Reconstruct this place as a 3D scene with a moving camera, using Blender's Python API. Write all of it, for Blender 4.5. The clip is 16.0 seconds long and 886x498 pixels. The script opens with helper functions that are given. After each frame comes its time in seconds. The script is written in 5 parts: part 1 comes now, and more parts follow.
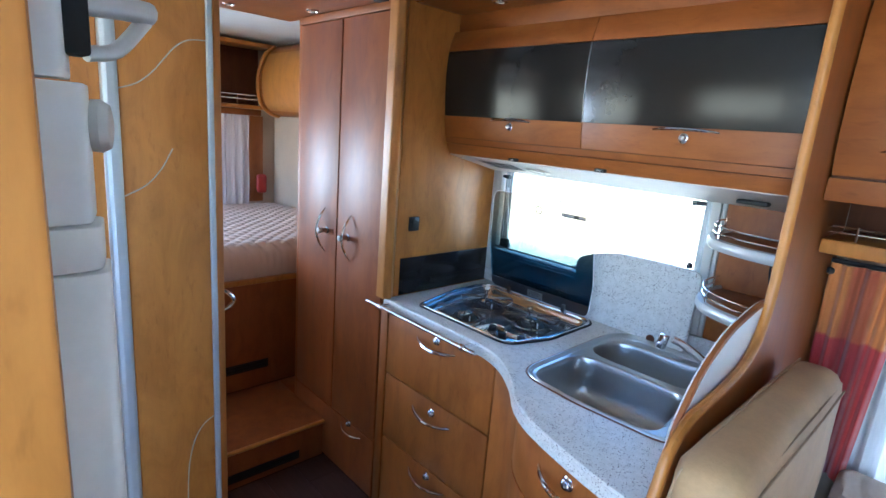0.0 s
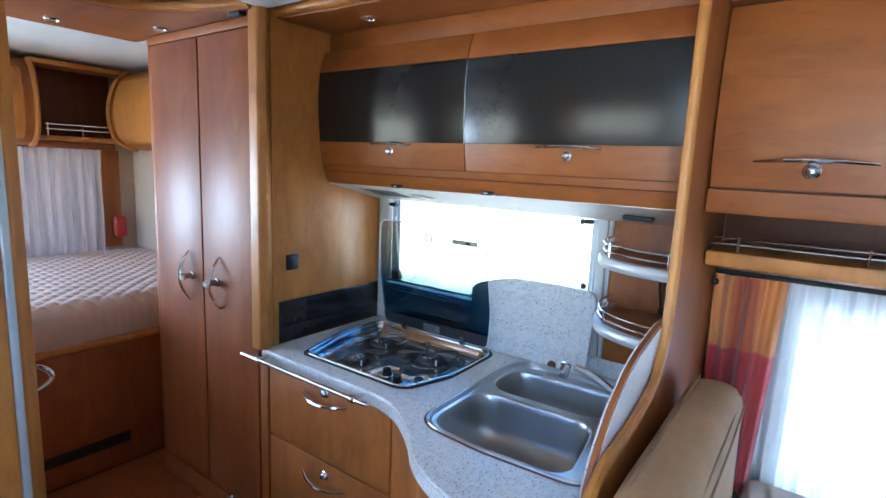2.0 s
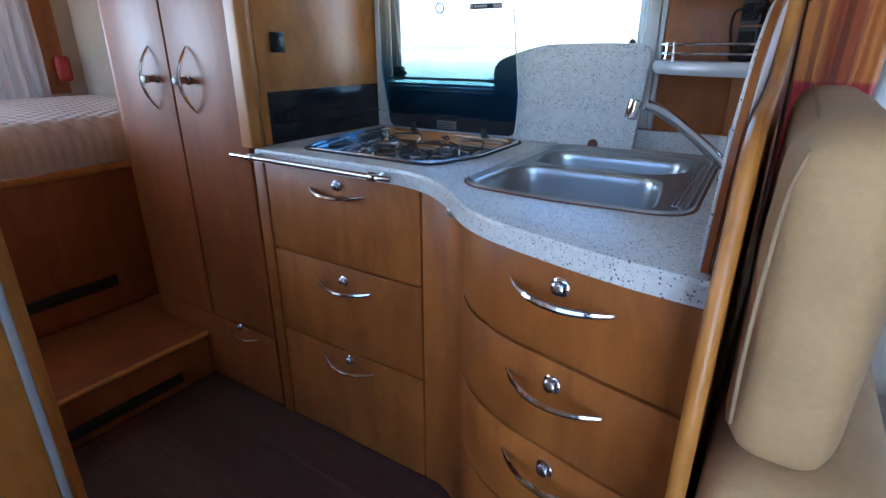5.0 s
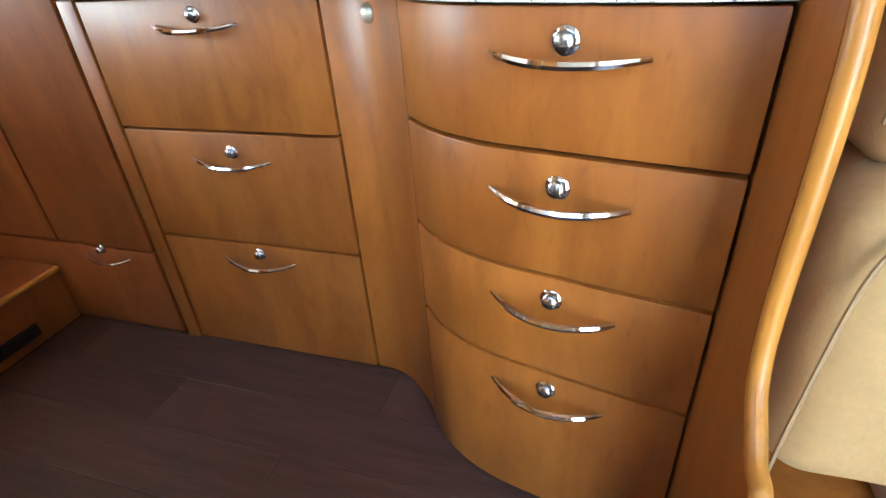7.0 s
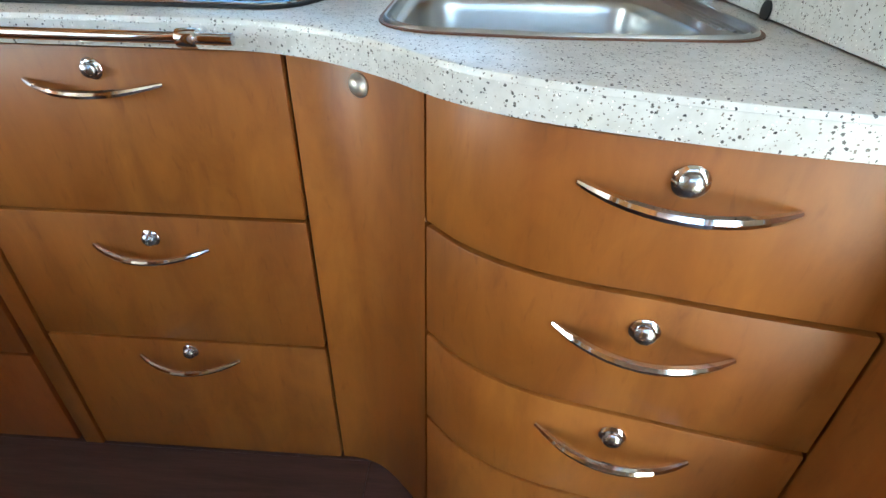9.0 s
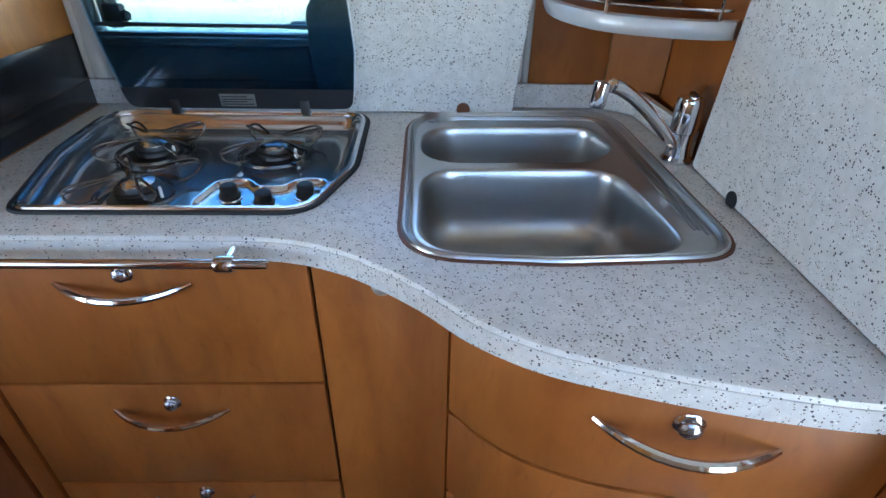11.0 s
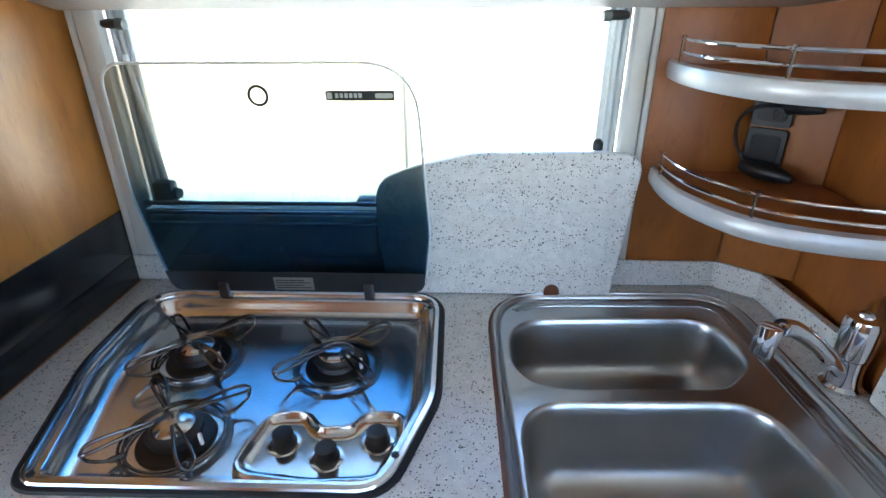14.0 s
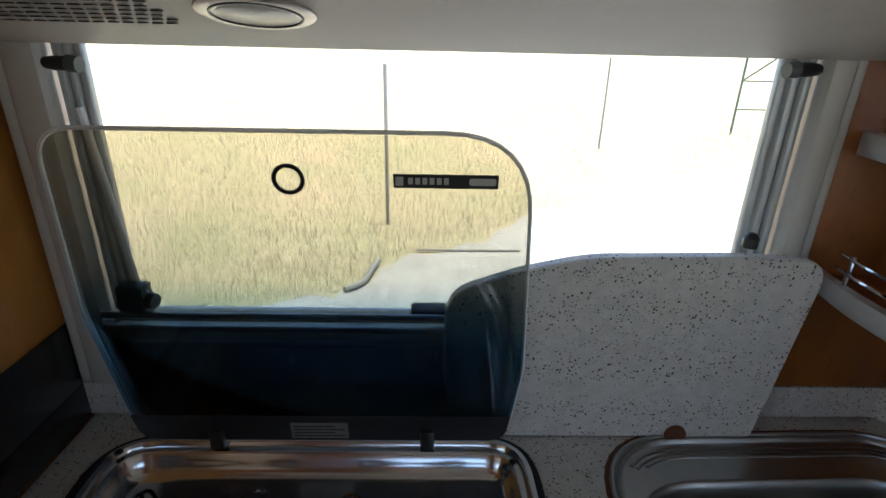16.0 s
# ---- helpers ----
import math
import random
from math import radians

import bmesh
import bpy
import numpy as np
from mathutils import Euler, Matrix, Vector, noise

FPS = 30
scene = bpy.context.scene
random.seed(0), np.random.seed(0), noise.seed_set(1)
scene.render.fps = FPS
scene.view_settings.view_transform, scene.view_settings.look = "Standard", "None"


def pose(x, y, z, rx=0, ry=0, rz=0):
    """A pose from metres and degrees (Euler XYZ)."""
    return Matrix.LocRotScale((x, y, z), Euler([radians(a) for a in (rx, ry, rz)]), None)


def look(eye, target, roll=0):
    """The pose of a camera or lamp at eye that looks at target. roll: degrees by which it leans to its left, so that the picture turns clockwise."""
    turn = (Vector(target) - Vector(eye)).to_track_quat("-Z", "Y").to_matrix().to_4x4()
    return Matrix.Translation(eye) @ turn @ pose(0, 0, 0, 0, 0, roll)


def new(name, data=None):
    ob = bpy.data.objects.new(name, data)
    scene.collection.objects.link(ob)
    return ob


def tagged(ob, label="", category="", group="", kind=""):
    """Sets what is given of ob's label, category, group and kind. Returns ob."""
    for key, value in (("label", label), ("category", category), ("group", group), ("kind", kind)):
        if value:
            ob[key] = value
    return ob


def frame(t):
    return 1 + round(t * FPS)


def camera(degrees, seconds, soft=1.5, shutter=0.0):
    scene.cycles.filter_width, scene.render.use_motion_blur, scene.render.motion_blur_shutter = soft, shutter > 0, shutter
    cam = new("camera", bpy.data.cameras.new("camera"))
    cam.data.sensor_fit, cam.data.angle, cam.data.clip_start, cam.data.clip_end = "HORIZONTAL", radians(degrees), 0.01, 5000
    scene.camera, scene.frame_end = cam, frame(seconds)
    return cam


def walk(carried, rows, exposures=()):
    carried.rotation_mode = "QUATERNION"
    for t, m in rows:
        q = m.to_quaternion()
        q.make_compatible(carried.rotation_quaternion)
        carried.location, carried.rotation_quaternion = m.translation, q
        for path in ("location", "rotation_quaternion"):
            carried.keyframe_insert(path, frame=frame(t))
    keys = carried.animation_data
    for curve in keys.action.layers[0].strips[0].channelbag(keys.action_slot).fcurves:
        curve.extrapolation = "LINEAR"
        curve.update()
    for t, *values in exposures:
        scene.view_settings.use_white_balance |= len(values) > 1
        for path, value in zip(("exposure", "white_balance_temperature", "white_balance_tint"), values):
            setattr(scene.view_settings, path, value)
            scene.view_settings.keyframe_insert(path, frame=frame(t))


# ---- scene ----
cam = camera(80.6, 16.0)
PATH = [
    (0, (1.48, -1.136, 1.525), (0.065, 0.205, 1.079), 4.5),
    (0.5, (1.496, -1.123, 1.549), (0.12, 0.296, 1.245), 4.7),
    (1, (1.5, -1.088, 1.565), (0.246, 0.452, 1.334), 4.4),
    (1.5, (1.469, -1.037, 1.553), (0.3, 0.569, 1.32), 3.1),
    (2, (1.413, -0.997, 1.513), (0.26, 0.607, 1.197), 2.5),
    (2.5, (1.367, -0.973, 1.462), (0.228, 0.617, 1.048), 2.1),
    (3, (1.334, -0.973, 1.403), (0.185, 0.584, 0.897), 1.9),
    (3.5, (1.308, -0.965, 1.342), (0.139, 0.545, 0.749), 1.7),
    (3.7, (1.298, -0.962, 1.32), (0.13, 0.53, 0.681), 1.6),
    (5.8, (1.164, -0.929, 1.038), (0.301, 0.689, 0.239), -0.4),
    (6, (1.146, -0.92, 1.006), (0.324, 0.696, 0.163), -0.3),
    (6.5, (1.101, -0.889, 0.947), (0.424, 0.723, -0.023), -1.7),
    (7, (1.039, -0.868, 0.931), (0.487, 0.752, -0.105), -4.0),
    (7.5, (0.964, -0.834, 0.939), (0.497, 0.783, -0.141), -3.6),
    (8, (0.893, -0.778, 0.942), (0.592, 0.865, -0.159), -1.2),
    (8.5, (0.837, -0.716, 0.971), (0.696, 0.938, -0.145), 0.5),
    (9, (0.796, -0.679, 1.024), (0.709, 0.978, -0.091), 1.1),
    (9.2, (0.788, -0.665, 1.05), (0.723, 0.996, -0.062), 0.7),
    (11.3, (0.712, -0.599, 1.3), (0.766, 1.085, 0.223), 1.2),
    (11.5, (0.708, -0.594, 1.324), (0.754, 1.109, 0.276), 1.2),
    (12, (0.703, -0.581, 1.362), (0.711, 1.16, 0.378), 0.4),
    (12.5, (0.694, -0.563, 1.381), (0.67, 1.204, 0.444), -0.1),
    (13, (0.682, -0.511, 1.386), (0.636, 1.276, 0.49), -0.5),
    (13.5, (0.652, -0.437, 1.383), (0.589, 1.363, 0.512), -0.7),
    (14, (0.625, -0.348, 1.383), (0.559, 1.461, 0.532), -0.3),
    (14.5, (0.603, -0.279, 1.377), (0.533, 1.535, 0.538), -0.1),
    (15, (0.562, -0.217, 1.361), (0.495, 1.616, 0.563), 0.1),
    (15.5, (0.506, -0.136, 1.373), (0.467, 1.706, 0.595), 0.5),
    (16, (0.464, -0.059, 1.393), (0.512, 1.789, 0.631), 1.3),
]
EXPOSURES = [(0, 3.65, 4900, 8), (3.5, 3.6, 4900, 8), (6.0, 2.95, 5200, 12), (6.5, 3.5, 5600, 14), (7.0, 4.5, 6200, -1), (8.0, 4.65, 6600, -5), (8.5, 4.45, 6900, -4), (9.0, 4.05, 6400, -1), (11.3, 3.6, 5450, 8), (12.3, 3.75, 5450, 8), (14.0, 3.7, 5550, 9), (15.0, 2.85, 6000, 11), (16, 1.7, 6300, 13)]
walk(cam, [(t, look(eye, target, roll)) for t, eye, target, roll in PATH], EXPOSURES)

# ---- world, sun, large lights ----
world = bpy.data.worlds.new("world")
scene.world = world
world.use_nodes = True
_n = world.node_tree.nodes
_sky = _n.new("ShaderNodeTexSky")
_sky.sky_type, _sky.sun_disc = "NISHITA", False
_sky.sun_elevation, _sky.sun_rotation = radians(83), radians(90)
world.node_tree.links.new(_sky.outputs[0], _n["Background"].inputs[0])
_n["Background"].inputs[1].default_value = 0.15


def lamp(name, kind, m, energy, color=(1, 1, 1), size=None, label=""):
    d = bpy.data.lights.new(name, kind)
    d.energy, d.color = energy, color
    if size and kind == "AREA":
        d.shape, d.size, d.size_y = "RECTANGLE", size[0], size[1]
    ob = new(name, d)
    ob.matrix_world = m
    return ob


sun = lamp("sun", "SUN", look((0, 0, 0), (-0.12, 0.0, -0.99)), 4.2, (1, 0.94, 0.85))
sun.data.angle = radians(0.5)
# fill lamp added at the closed front end, where no opening is built
lamp("front_fill_light", "AREA", look((3.96, -0.6, 1.55), (0, -0.6, 1.4)), 0.25, (0.78, 0.89, 1), (1.7, 0.55))
# sky light standing in the openings that the walk never faces
lamp("entrance_light", "AREA", look((1.78, -1.79, 1.1), (1.4, 0, 1.2)), 0.8, (0.78, 0.89, 1), (0.56, 1.5))
lamp("dinette_window_light", "AREA", look((2.0, 0.74, 0.96), (2.0, -1, 1.0)), 2.4, (0.88, 0.94, 1), (1.15, 0.46))
lamp("rear_window_light", "AREA", look((-2.14, -1.1, 1.3), (0, -0.7, 1.28)), 3.6, (0.85, 0.93, 1), (1.15, 0.62))



# ---- materials ----
def material(name):
    m = bpy.data.materials.new(name)
    m.use_nodes = True
    return m, m.node_tree.nodes, m.node_tree.links, m.node_tree.nodes["Principled BSDF"]


def coords(nodes, links, scale, source="Object"):
    tc, mp = nodes.new("ShaderNodeTexCoord"), nodes.new("ShaderNodeMapping")
    mp.inputs["Scale"].default_value = scale
    links.new(tc.outputs[source], mp.inputs[0])
    return mp.outputs[0]


def noise_tex(nodes, links, vec, scale, detail=4, rough=0.6, distortion=0.0):
    n = nodes.new("ShaderNodeTexNoise")
    n.inputs["Scale"].default_value, n.inputs["Detail"].default_value = scale, detail
    n.inputs["Roughness"].default_value, n.inputs["Distortion"].default_value = rough, distortion
    links.new(vec, n.inputs["Vector"])
    return n.outputs["Fac"]


def ramp(nodes, links, fac, stops):
    r = nodes.new("ShaderNodeValToRGB")
    e = r.color_ramp.elements
    while len(e) < len(stops):
        e.new(0.5)
    for el, (p, c) in zip(e, stops):
        el.position, el.color = p, (*c, 1)
    links.new(fac, r.inputs[0])
    return r.outputs[0]


def mix(nodes, links, a, b, fac, mode="MIX"):
    m = nodes.new("ShaderNodeMix")
    m.data_type, m.blend_type = "RGBA", mode
    for sock, v in ((m.inputs[0], fac), (m.inputs[6], a), (m.inputs[7], b)):
        if isinstance(v, (int, float)):
            sock.default_value = v
        elif isinstance(v, tuple):
            sock.default_value = (*v, 1)
        else:
            links.new(v, sock)
    return m.outputs[2]


def bump(nodes, links, bsdf, height, strength, distance=0.002):
    b = nodes.new("ShaderNodeBump")
    b.inputs["Strength"].default_value, b.inputs["Distance"].default_value = strength, distance
    links.new(height, b.inputs["Height"])
    links.new(b.outputs[0], bsdf.inputs["Normal"])


def wood(name, dark, light, rough=0.43, scale=(9, 9, 0.9), coat=0.1):
    m, n, l, b = material(name)
    obi = n.new("ShaderNodeObjectInfo")
    tc, shift = n.new("ShaderNodeTexCoord"), n.new("ShaderNodeVectorMath")
    shift.operation = "ADD"
    l.new(tc.outputs["Object"], shift.inputs[0])
    l.new(obi.outputs["Random"], shift.inputs[1])

    def at(sc):
        mp = n.new("ShaderNodeMapping")
        mp.inputs["Scale"].default_value = sc
        l.new(shift.outputs[0], mp.inputs[0])
        return mp.outputs[0]

    broad = noise_tex(n, l, at(scale), 0.9, 3, 0.5, 0.8)
    fine = noise_tex(n, l, at(tuple(q * 7 for q in scale)), 2.2, 5, 0.7)
    flat = tuple(q ** 0.35 for q in scale)
    cloud = noise_tex(n, l, at(flat), 6.5, 5, 0.6, 0.9)
    fleck = noise_tex(n, l, at(tuple(q ** 0.6 for q in scale)), 22, 3, 0.55, 0.4)
    base = ramp(n, l, broad, [(0.2, dark), (0.8, light)])
    grain = ramp(n, l, fine, [(0.3, (0.82, 0.78, 0.74)), (0.62, (1, 1, 1))])
    c = mix(n, l, base, grain, 0.3, "MULTIPLY")
    figure = ramp(n, l, cloud, [(0.3, (0.74, 0.69, 0.6)), (0.52, (0.98, 0.97, 0.95)), (0.72, (1.13, 1.14, 1.1))])
    c = mix(n, l, c, figure, 0.85, "MULTIPLY")
    spots = ramp(n, l, fleck, [(0.26, (0.72, 0.66, 0.58)), (0.4, (1, 1, 1)), (0.75, (1.04, 1.04, 1.03))])
    c = mix(n, l, c, spots, 0.6, "MULTIPLY")
    tone = ramp(n, l, obi.outputs["Random"], [(0.0, (0.94, 0.93, 0.91)), (1.0, (1.05, 1.04, 1.02))])
    l.new(mix(n, l, c, tone, 1.0, "MULTIPLY"), b.inputs["Base Color"])
    rr = n.new("ShaderNodeMapRange")
    rr.inputs[3].default_value, rr.inputs[4].default_value = rough - 0.06, rough + 0.1
    l.new(cloud, rr.inputs[0])
    l.new(rr.outputs[0], b.inputs["Roughness"])
    b.inputs["Coat Weight"].default_value, b.inputs["Coat Roughness"].default_value = coat, 0.3
    bump(n, l, b, fine, 0.05)
    return m


def plain(name, color, rough=0.5, metal=0.0, var=0.08, scale=14, bump_s=0.05, rough_var=0.08, sheen=0.0, spec=0.5):
    m, n, l, b = material(name)
    v = coords(n, l, (1, 1, 1))
    a, f = noise_tex(n, l, v, scale, 4), noise_tex(n, l, v, scale * 14, 3)
    lo = tuple(max(0, c * (1 - var)) for c in color)
    hi = tuple(min(1, c * (1 + var)) for c in color)
    c = ramp(n, l, a, [(0.3, lo), (0.7, hi)])
    g = ramp(n, l, f, [(0.35, (1 - var * 0.6,) * 3), (0.65, (1, 1, 1))])
    l.new(mix(n, l, c, g, 1.0, "MULTIPLY"), b.inputs["Base Color"])
    rr = n.new("ShaderNodeMapRange")
    rr.inputs[3].default_value, rr.inputs[4].default_value = max(0.02, rough - rough_var), rough + rough_var
    l.new(a, rr.inputs[0])
    l.new(rr.outputs[0], b.inputs["Roughness"])
    b.inputs["Metallic"].default_value = metal
    b.inputs["Specular IOR Level"].default_value = spec
    b.inputs["Sheen Weight"].default_value = sheen
    if bump_s:
        bump(n, l, b, f, bump_s)
    return m


def glass(name, tint, gloss=0.05):
    m, n, l, b = material(name)
    n.remove(b)
    t, g, x = n.new("ShaderNodeBsdfTransparent"), n.new("ShaderNodeBsdfGlossy"), n.new("ShaderNodeMixShader")
    t.inputs[0].default_value = (*tint, 1)
    g.inputs["Roughness"].default_value = 0.03
    fr = n.new("ShaderNodeFresnel")
    fr.inputs[0].default_value = 1.35
    l.new(fr.outputs[0], x.inputs[0])
    l.new(t.outputs[0], x.inputs[1])
    l.new(g.outputs[0], x.inputs[2])
    l.new(x.outputs[0], n["Material Output"].inputs[0])
    return m


def speckled():
    m, n, l, b = material("speckled_laminate")
    v = coords(n, l, (1, 1, 1))
    cloud = noise_tex(n, l, v, 60, 4)
    base = ramp(n, l, cloud, [(0.3, (0.56, 0.55, 0.52)), (0.7, (0.68, 0.67, 0.64))])
    for sc, lim, col in ((290, 0.24, (0.08, 0.075, 0.07)), (400, 0.22, (0.2, 0.17, 0.14)), (200, 0.16, (0.03, 0.03, 0.035)), (360, 0.18, (0.85, 0.84, 0.8))):
        vo = n.new("ShaderNodeTexVoronoi")
        vo.inputs["Scale"].default_value = sc
        warp = n.new("ShaderNodeVectorMath")
        warp.operation = "ADD"
        nz = n.new("ShaderNodeTexNoise")
        nz.inputs["Scale"].default_value = sc * 1.7
        sh = n.new("ShaderNodeVectorMath")
        sh.operation = "SCALE"
        sh.inputs["Scale"].default_value = 0.6 / sc
        l.new(v, nz.inputs["Vector"])
        l.new(nz.outputs["Color"], sh.inputs[0])
        l.new(v, warp.inputs[0])
        l.new(sh.outputs[0], warp.inputs[1])
        l.new(warp.outputs[0], vo.inputs["Vector"])
        sep = n.new("ShaderNodeSeparateColor")
        l.new(vo.outputs["Color"], sep.inputs[0])
        d = n.new("ShaderNodeMath")
        d.operation = "MULTIPLY"
        d.inputs[1].default_value = lim * 2
        l.new(sep.outputs[0], d.inputs[0])
        pick = n.new("ShaderNodeMath")
        pick.operation = "GREATER_THAN"
        pick.inputs[1].default_value = 0.74
        l.new(sep.outputs[1], pick.inputs[0])
        less = n.new("ShaderNodeMath")
        less.operation = "LESS_THAN"
        l.new(vo.outputs["Distance"], less.inputs[0])
        l.new(d.outputs[0], less.inputs[1])
        both = n.new("ShaderNodeMath")
        both.operation = "MULTIPLY"
        l.new(less.outputs[0], both.inputs[0])
        l.new(pick.outputs[0], both.inputs[1])
        base = mix(n, l, base, col, both.outputs[0])
    l.new(base, b.inputs["Base Color"])
    rr = n.new("ShaderNodeMapRange")
    rr.inputs[3].default_value, rr.inputs[4].default_value = 0.29, 0.42
    l.new(noise_tex(n, l, v, 9, 3), rr.inputs[0])
    l.new(rr.outputs[0], b.inputs["Roughness"])
    bump(n, l, b, noise_tex(n, l, v, 420, 2), 0.06)
    return m


def brushed(name, color, rough, stretch, aniso=0.0, bump_s=0.04):
    m, n, l, b = material(name)
    v = coords(n, l, stretch)
    f = noise_tex(n, l, v, 8, 5, 0.7)
    a = noise_tex(n, l, coords(n, l, (1, 1, 1)), 7, 3)
    l.new(ramp(n, l, a, [(0.3, tuple(c * 0.88 for c in color)), (0.7, color)]), b.inputs["Base Color"])
    rr = n.new("ShaderNodeMapRange")
    rr.inputs[3].default_value, rr.inputs[4].default_value = rough * 0.92, rough * 1.1
    l.new(f, rr.inputs[0])
    l.new(rr.outputs[0], b.inputs["Roughness"])
    b.inputs["Metallic"].default_value = 1
    if bump_s:
        bump(n, l, b, f, bump_s * 0.25, 0.0004)
    return m


def translucent(name, color, var=0.05, amount=0.5, scale=(60, 60, 6)):
    m, n, l, b = material(name)
    v = coords(n, l, scale)
    f = noise_tex(n, l, v, 6, 4)
    c = ramp(n, l, f, [(0.3, tuple(x * (1 - var) for x in color)), (0.7, color)])
    tr, mx = n.new("ShaderNodeBsdfTranslucent"), n.new("ShaderNodeMixShader")
    mx.inputs[0].default_value = amount
    l.new(c, b.inputs["Base Color"])
    l.new(c, tr.inputs[0])
    b.inputs["Roughness"].default_value = 0.9
    l.new(b.outputs[0], mx.inputs[1])
    l.new(tr.outputs[0], mx.inputs[2])
    l.new(mx.outputs[0], n["Material Output"].inputs[0])
    return m


def curtain_plaid():
    m, n, l, b = material("striped_curtain_cloth")
    tc = n.new("ShaderNodeTexCoord")
    sep = n.new("ShaderNodeSeparateXYZ")
    l.new(tc.outputs["Object"], sep.inputs[0])
    zr = ramp(n, l, sep.outputs[2], [(0.0, (0.42, 0.03, 0.03)), (0.255, (0.46, 0.035, 0.04)), (0.262, (0.62, 0.23, 0.05)), (1.0, (0.62, 0.23, 0.05))])
    xr = ramp(n, l, sep.outputs[0], [(0.0, (1, 1, 1)), (0.06, (1, 1, 1)), (0.064, (0.55, 0.32, 0.4)), (0.115, (0.55, 0.32, 0.4)), (0.119, (1.0, 0.95, 0.85)), (0.2, (1, 1, 1))])
    weave = noise_tex(n, l, coords(n, l, (500, 500, 500)), 3, 2)
    c = mix(n, l, zr, xr, 1.0, "MULTIPLY")
    c = mix(n, l, c, ramp(n, l, weave, [(0.3, (0.8, 0.8, 0.8)), (0.7, (1, 1, 1))]), 1.0, "MULTIPLY")
    l.new(c, b.inputs["Base Color"])
    b.inputs["Roughness"].default_value = 0.75
    b.inputs["Sheen Weight"].default_value = 0.3
    bump(n, l, b, weave, 0.1)
    return m


def floor_planks():
    m, n, l, b = material("dark_plank_floor")
    v = coords(n, l, (1.2, 14, 1))
    g = noise_tex(n, l, v, 3, 6, 0.65, 0.4)
    f = noise_tex(n, l, coords(n, l, (6, 120, 1)), 3, 4)
    cl = noise_tex(n, l, coords(n, l, (1, 1, 1)), 4, 3)
    c = ramp(n, l, g, [(0.25, (0.045, 0.022, 0.019)), (0.75, (0.11, 0.056, 0.047))])
    c = mix(n, l, c, ramp(n, l, f, [(0.3, (0.7, 0.7, 0.7)), (0.7, (1.1, 1.1, 1.1))]), 0.8, "MULTIPLY")
    obi = n.new("ShaderNodeObjectInfo")
    c = mix(n, l, c, ramp(n, l, obi.outputs["Random"], [(0, (0.86, 0.86, 0.86)), (1, (1.14, 1.12, 1.1))]), 1.0, "MULTIPLY")
    l.new(c, b.inputs["Base Color"])
    rr = n.new("ShaderNodeMapRange")
    rr.inputs[3].default_value, rr.inputs[4].default_value = 0.29, 0.38
    l.new(cl, rr.inputs[0])
    l.new(rr.outputs[0], b.inputs["Roughness"])
    bump(n, l, b, f, 0.08)
    return m


WOOD = wood("pearwood_veneer", (0.245, 0.071, 0.0105), (0.395, 0.138, 0.023))
WOOD_EDGE = wood("honey_wood_edge", (0.42, 0.165, 0.027), (0.55, 0.245, 0.048), 0.36)
WOOD_H = wood("pearwood_veneer_crosswise", (0.245, 0.071, 0.0105), (0.395, 0.138, 0.023), 0.43, (0.9, 9, 9))
# slightly glossier pearwood, darkened and reddened: the passage's dimness is in the colour
WOOD_DIM = wood("dimmed_pearwood_veneer", (0.2, 0.052, 0.0105), (0.33, 0.1, 0.02), 0.44, coat=0.14)
# much darker wood tone for cabinet bodies, recess backs and brown trim
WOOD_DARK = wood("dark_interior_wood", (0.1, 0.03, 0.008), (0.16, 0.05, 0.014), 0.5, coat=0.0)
FLOOR = floor_planks()
# near-black colour stands in for the shade inside joints and gaps
GAP = plain("joint_shade_board", (0.03, 0.014, 0.007), 0.8)
TOP = speckled()
BRACKET = plain("grey_green_plastic", (0.1, 0.12, 0.115), 0.45, 0, 0.06, 30, 0.02)
STEEL = plain("satin_stainless", (0.46, 0.465, 0.46), 0.315, 1.0, 0.05, 5, 0.0, 0.03)
STEEL_HOB = plain("polished_hob_steel", (0.8, 0.82, 0.83), 0.17, 1.0, 0.05, 5, 0.0, 0.03)
CHROME = plain("chrome", (0.78, 0.78, 0.8), 0.08, 1.0, 0.03, 20, 0.0, 0.03)
KNOB = plain("satin_steel_knob", (0.5, 0.5, 0.52), 0.26, 1.0, 0.06, 40, 0.02)
WIRE = plain("bright_wire_steel", (0.22, 0.21, 0.2), 0.2, 1.0, 0.1, 40, 0.03)
NICKEL = plain("satin_nickel", (0.6, 0.56, 0.48), 0.38, 0.7, 0.05, 40, 0.02)
BURNER = plain("cast_burner_metal", (0.1, 0.095, 0.09), 0.42, 1.0, 0.15, 60, 0.1)
BLACK = plain("black_plastic", (0.014, 0.014, 0.015), 0.4, 0, 0.1, 40, 0.03)
RUBBER = plain("black_rubber", (0.01, 0.01, 0.011), 0.7, 0, 0.1, 40, 0.03)
STRIP = plain("dark_splash_strip", (0.016, 0.015, 0.016), 0.22, 0, 0.12, 12, 0.02)
SMOKE = glass("smoked_lid_glass", (0.5, 0.5, 0.5))
# tint by height: darker and bluer low down, paler and warmer above
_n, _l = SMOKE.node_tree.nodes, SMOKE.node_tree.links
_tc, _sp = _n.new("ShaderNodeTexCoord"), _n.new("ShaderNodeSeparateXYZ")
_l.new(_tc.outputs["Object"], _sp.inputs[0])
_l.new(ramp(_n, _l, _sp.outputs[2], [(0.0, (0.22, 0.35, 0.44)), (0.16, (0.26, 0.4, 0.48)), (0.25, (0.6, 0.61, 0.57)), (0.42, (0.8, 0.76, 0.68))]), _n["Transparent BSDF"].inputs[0])
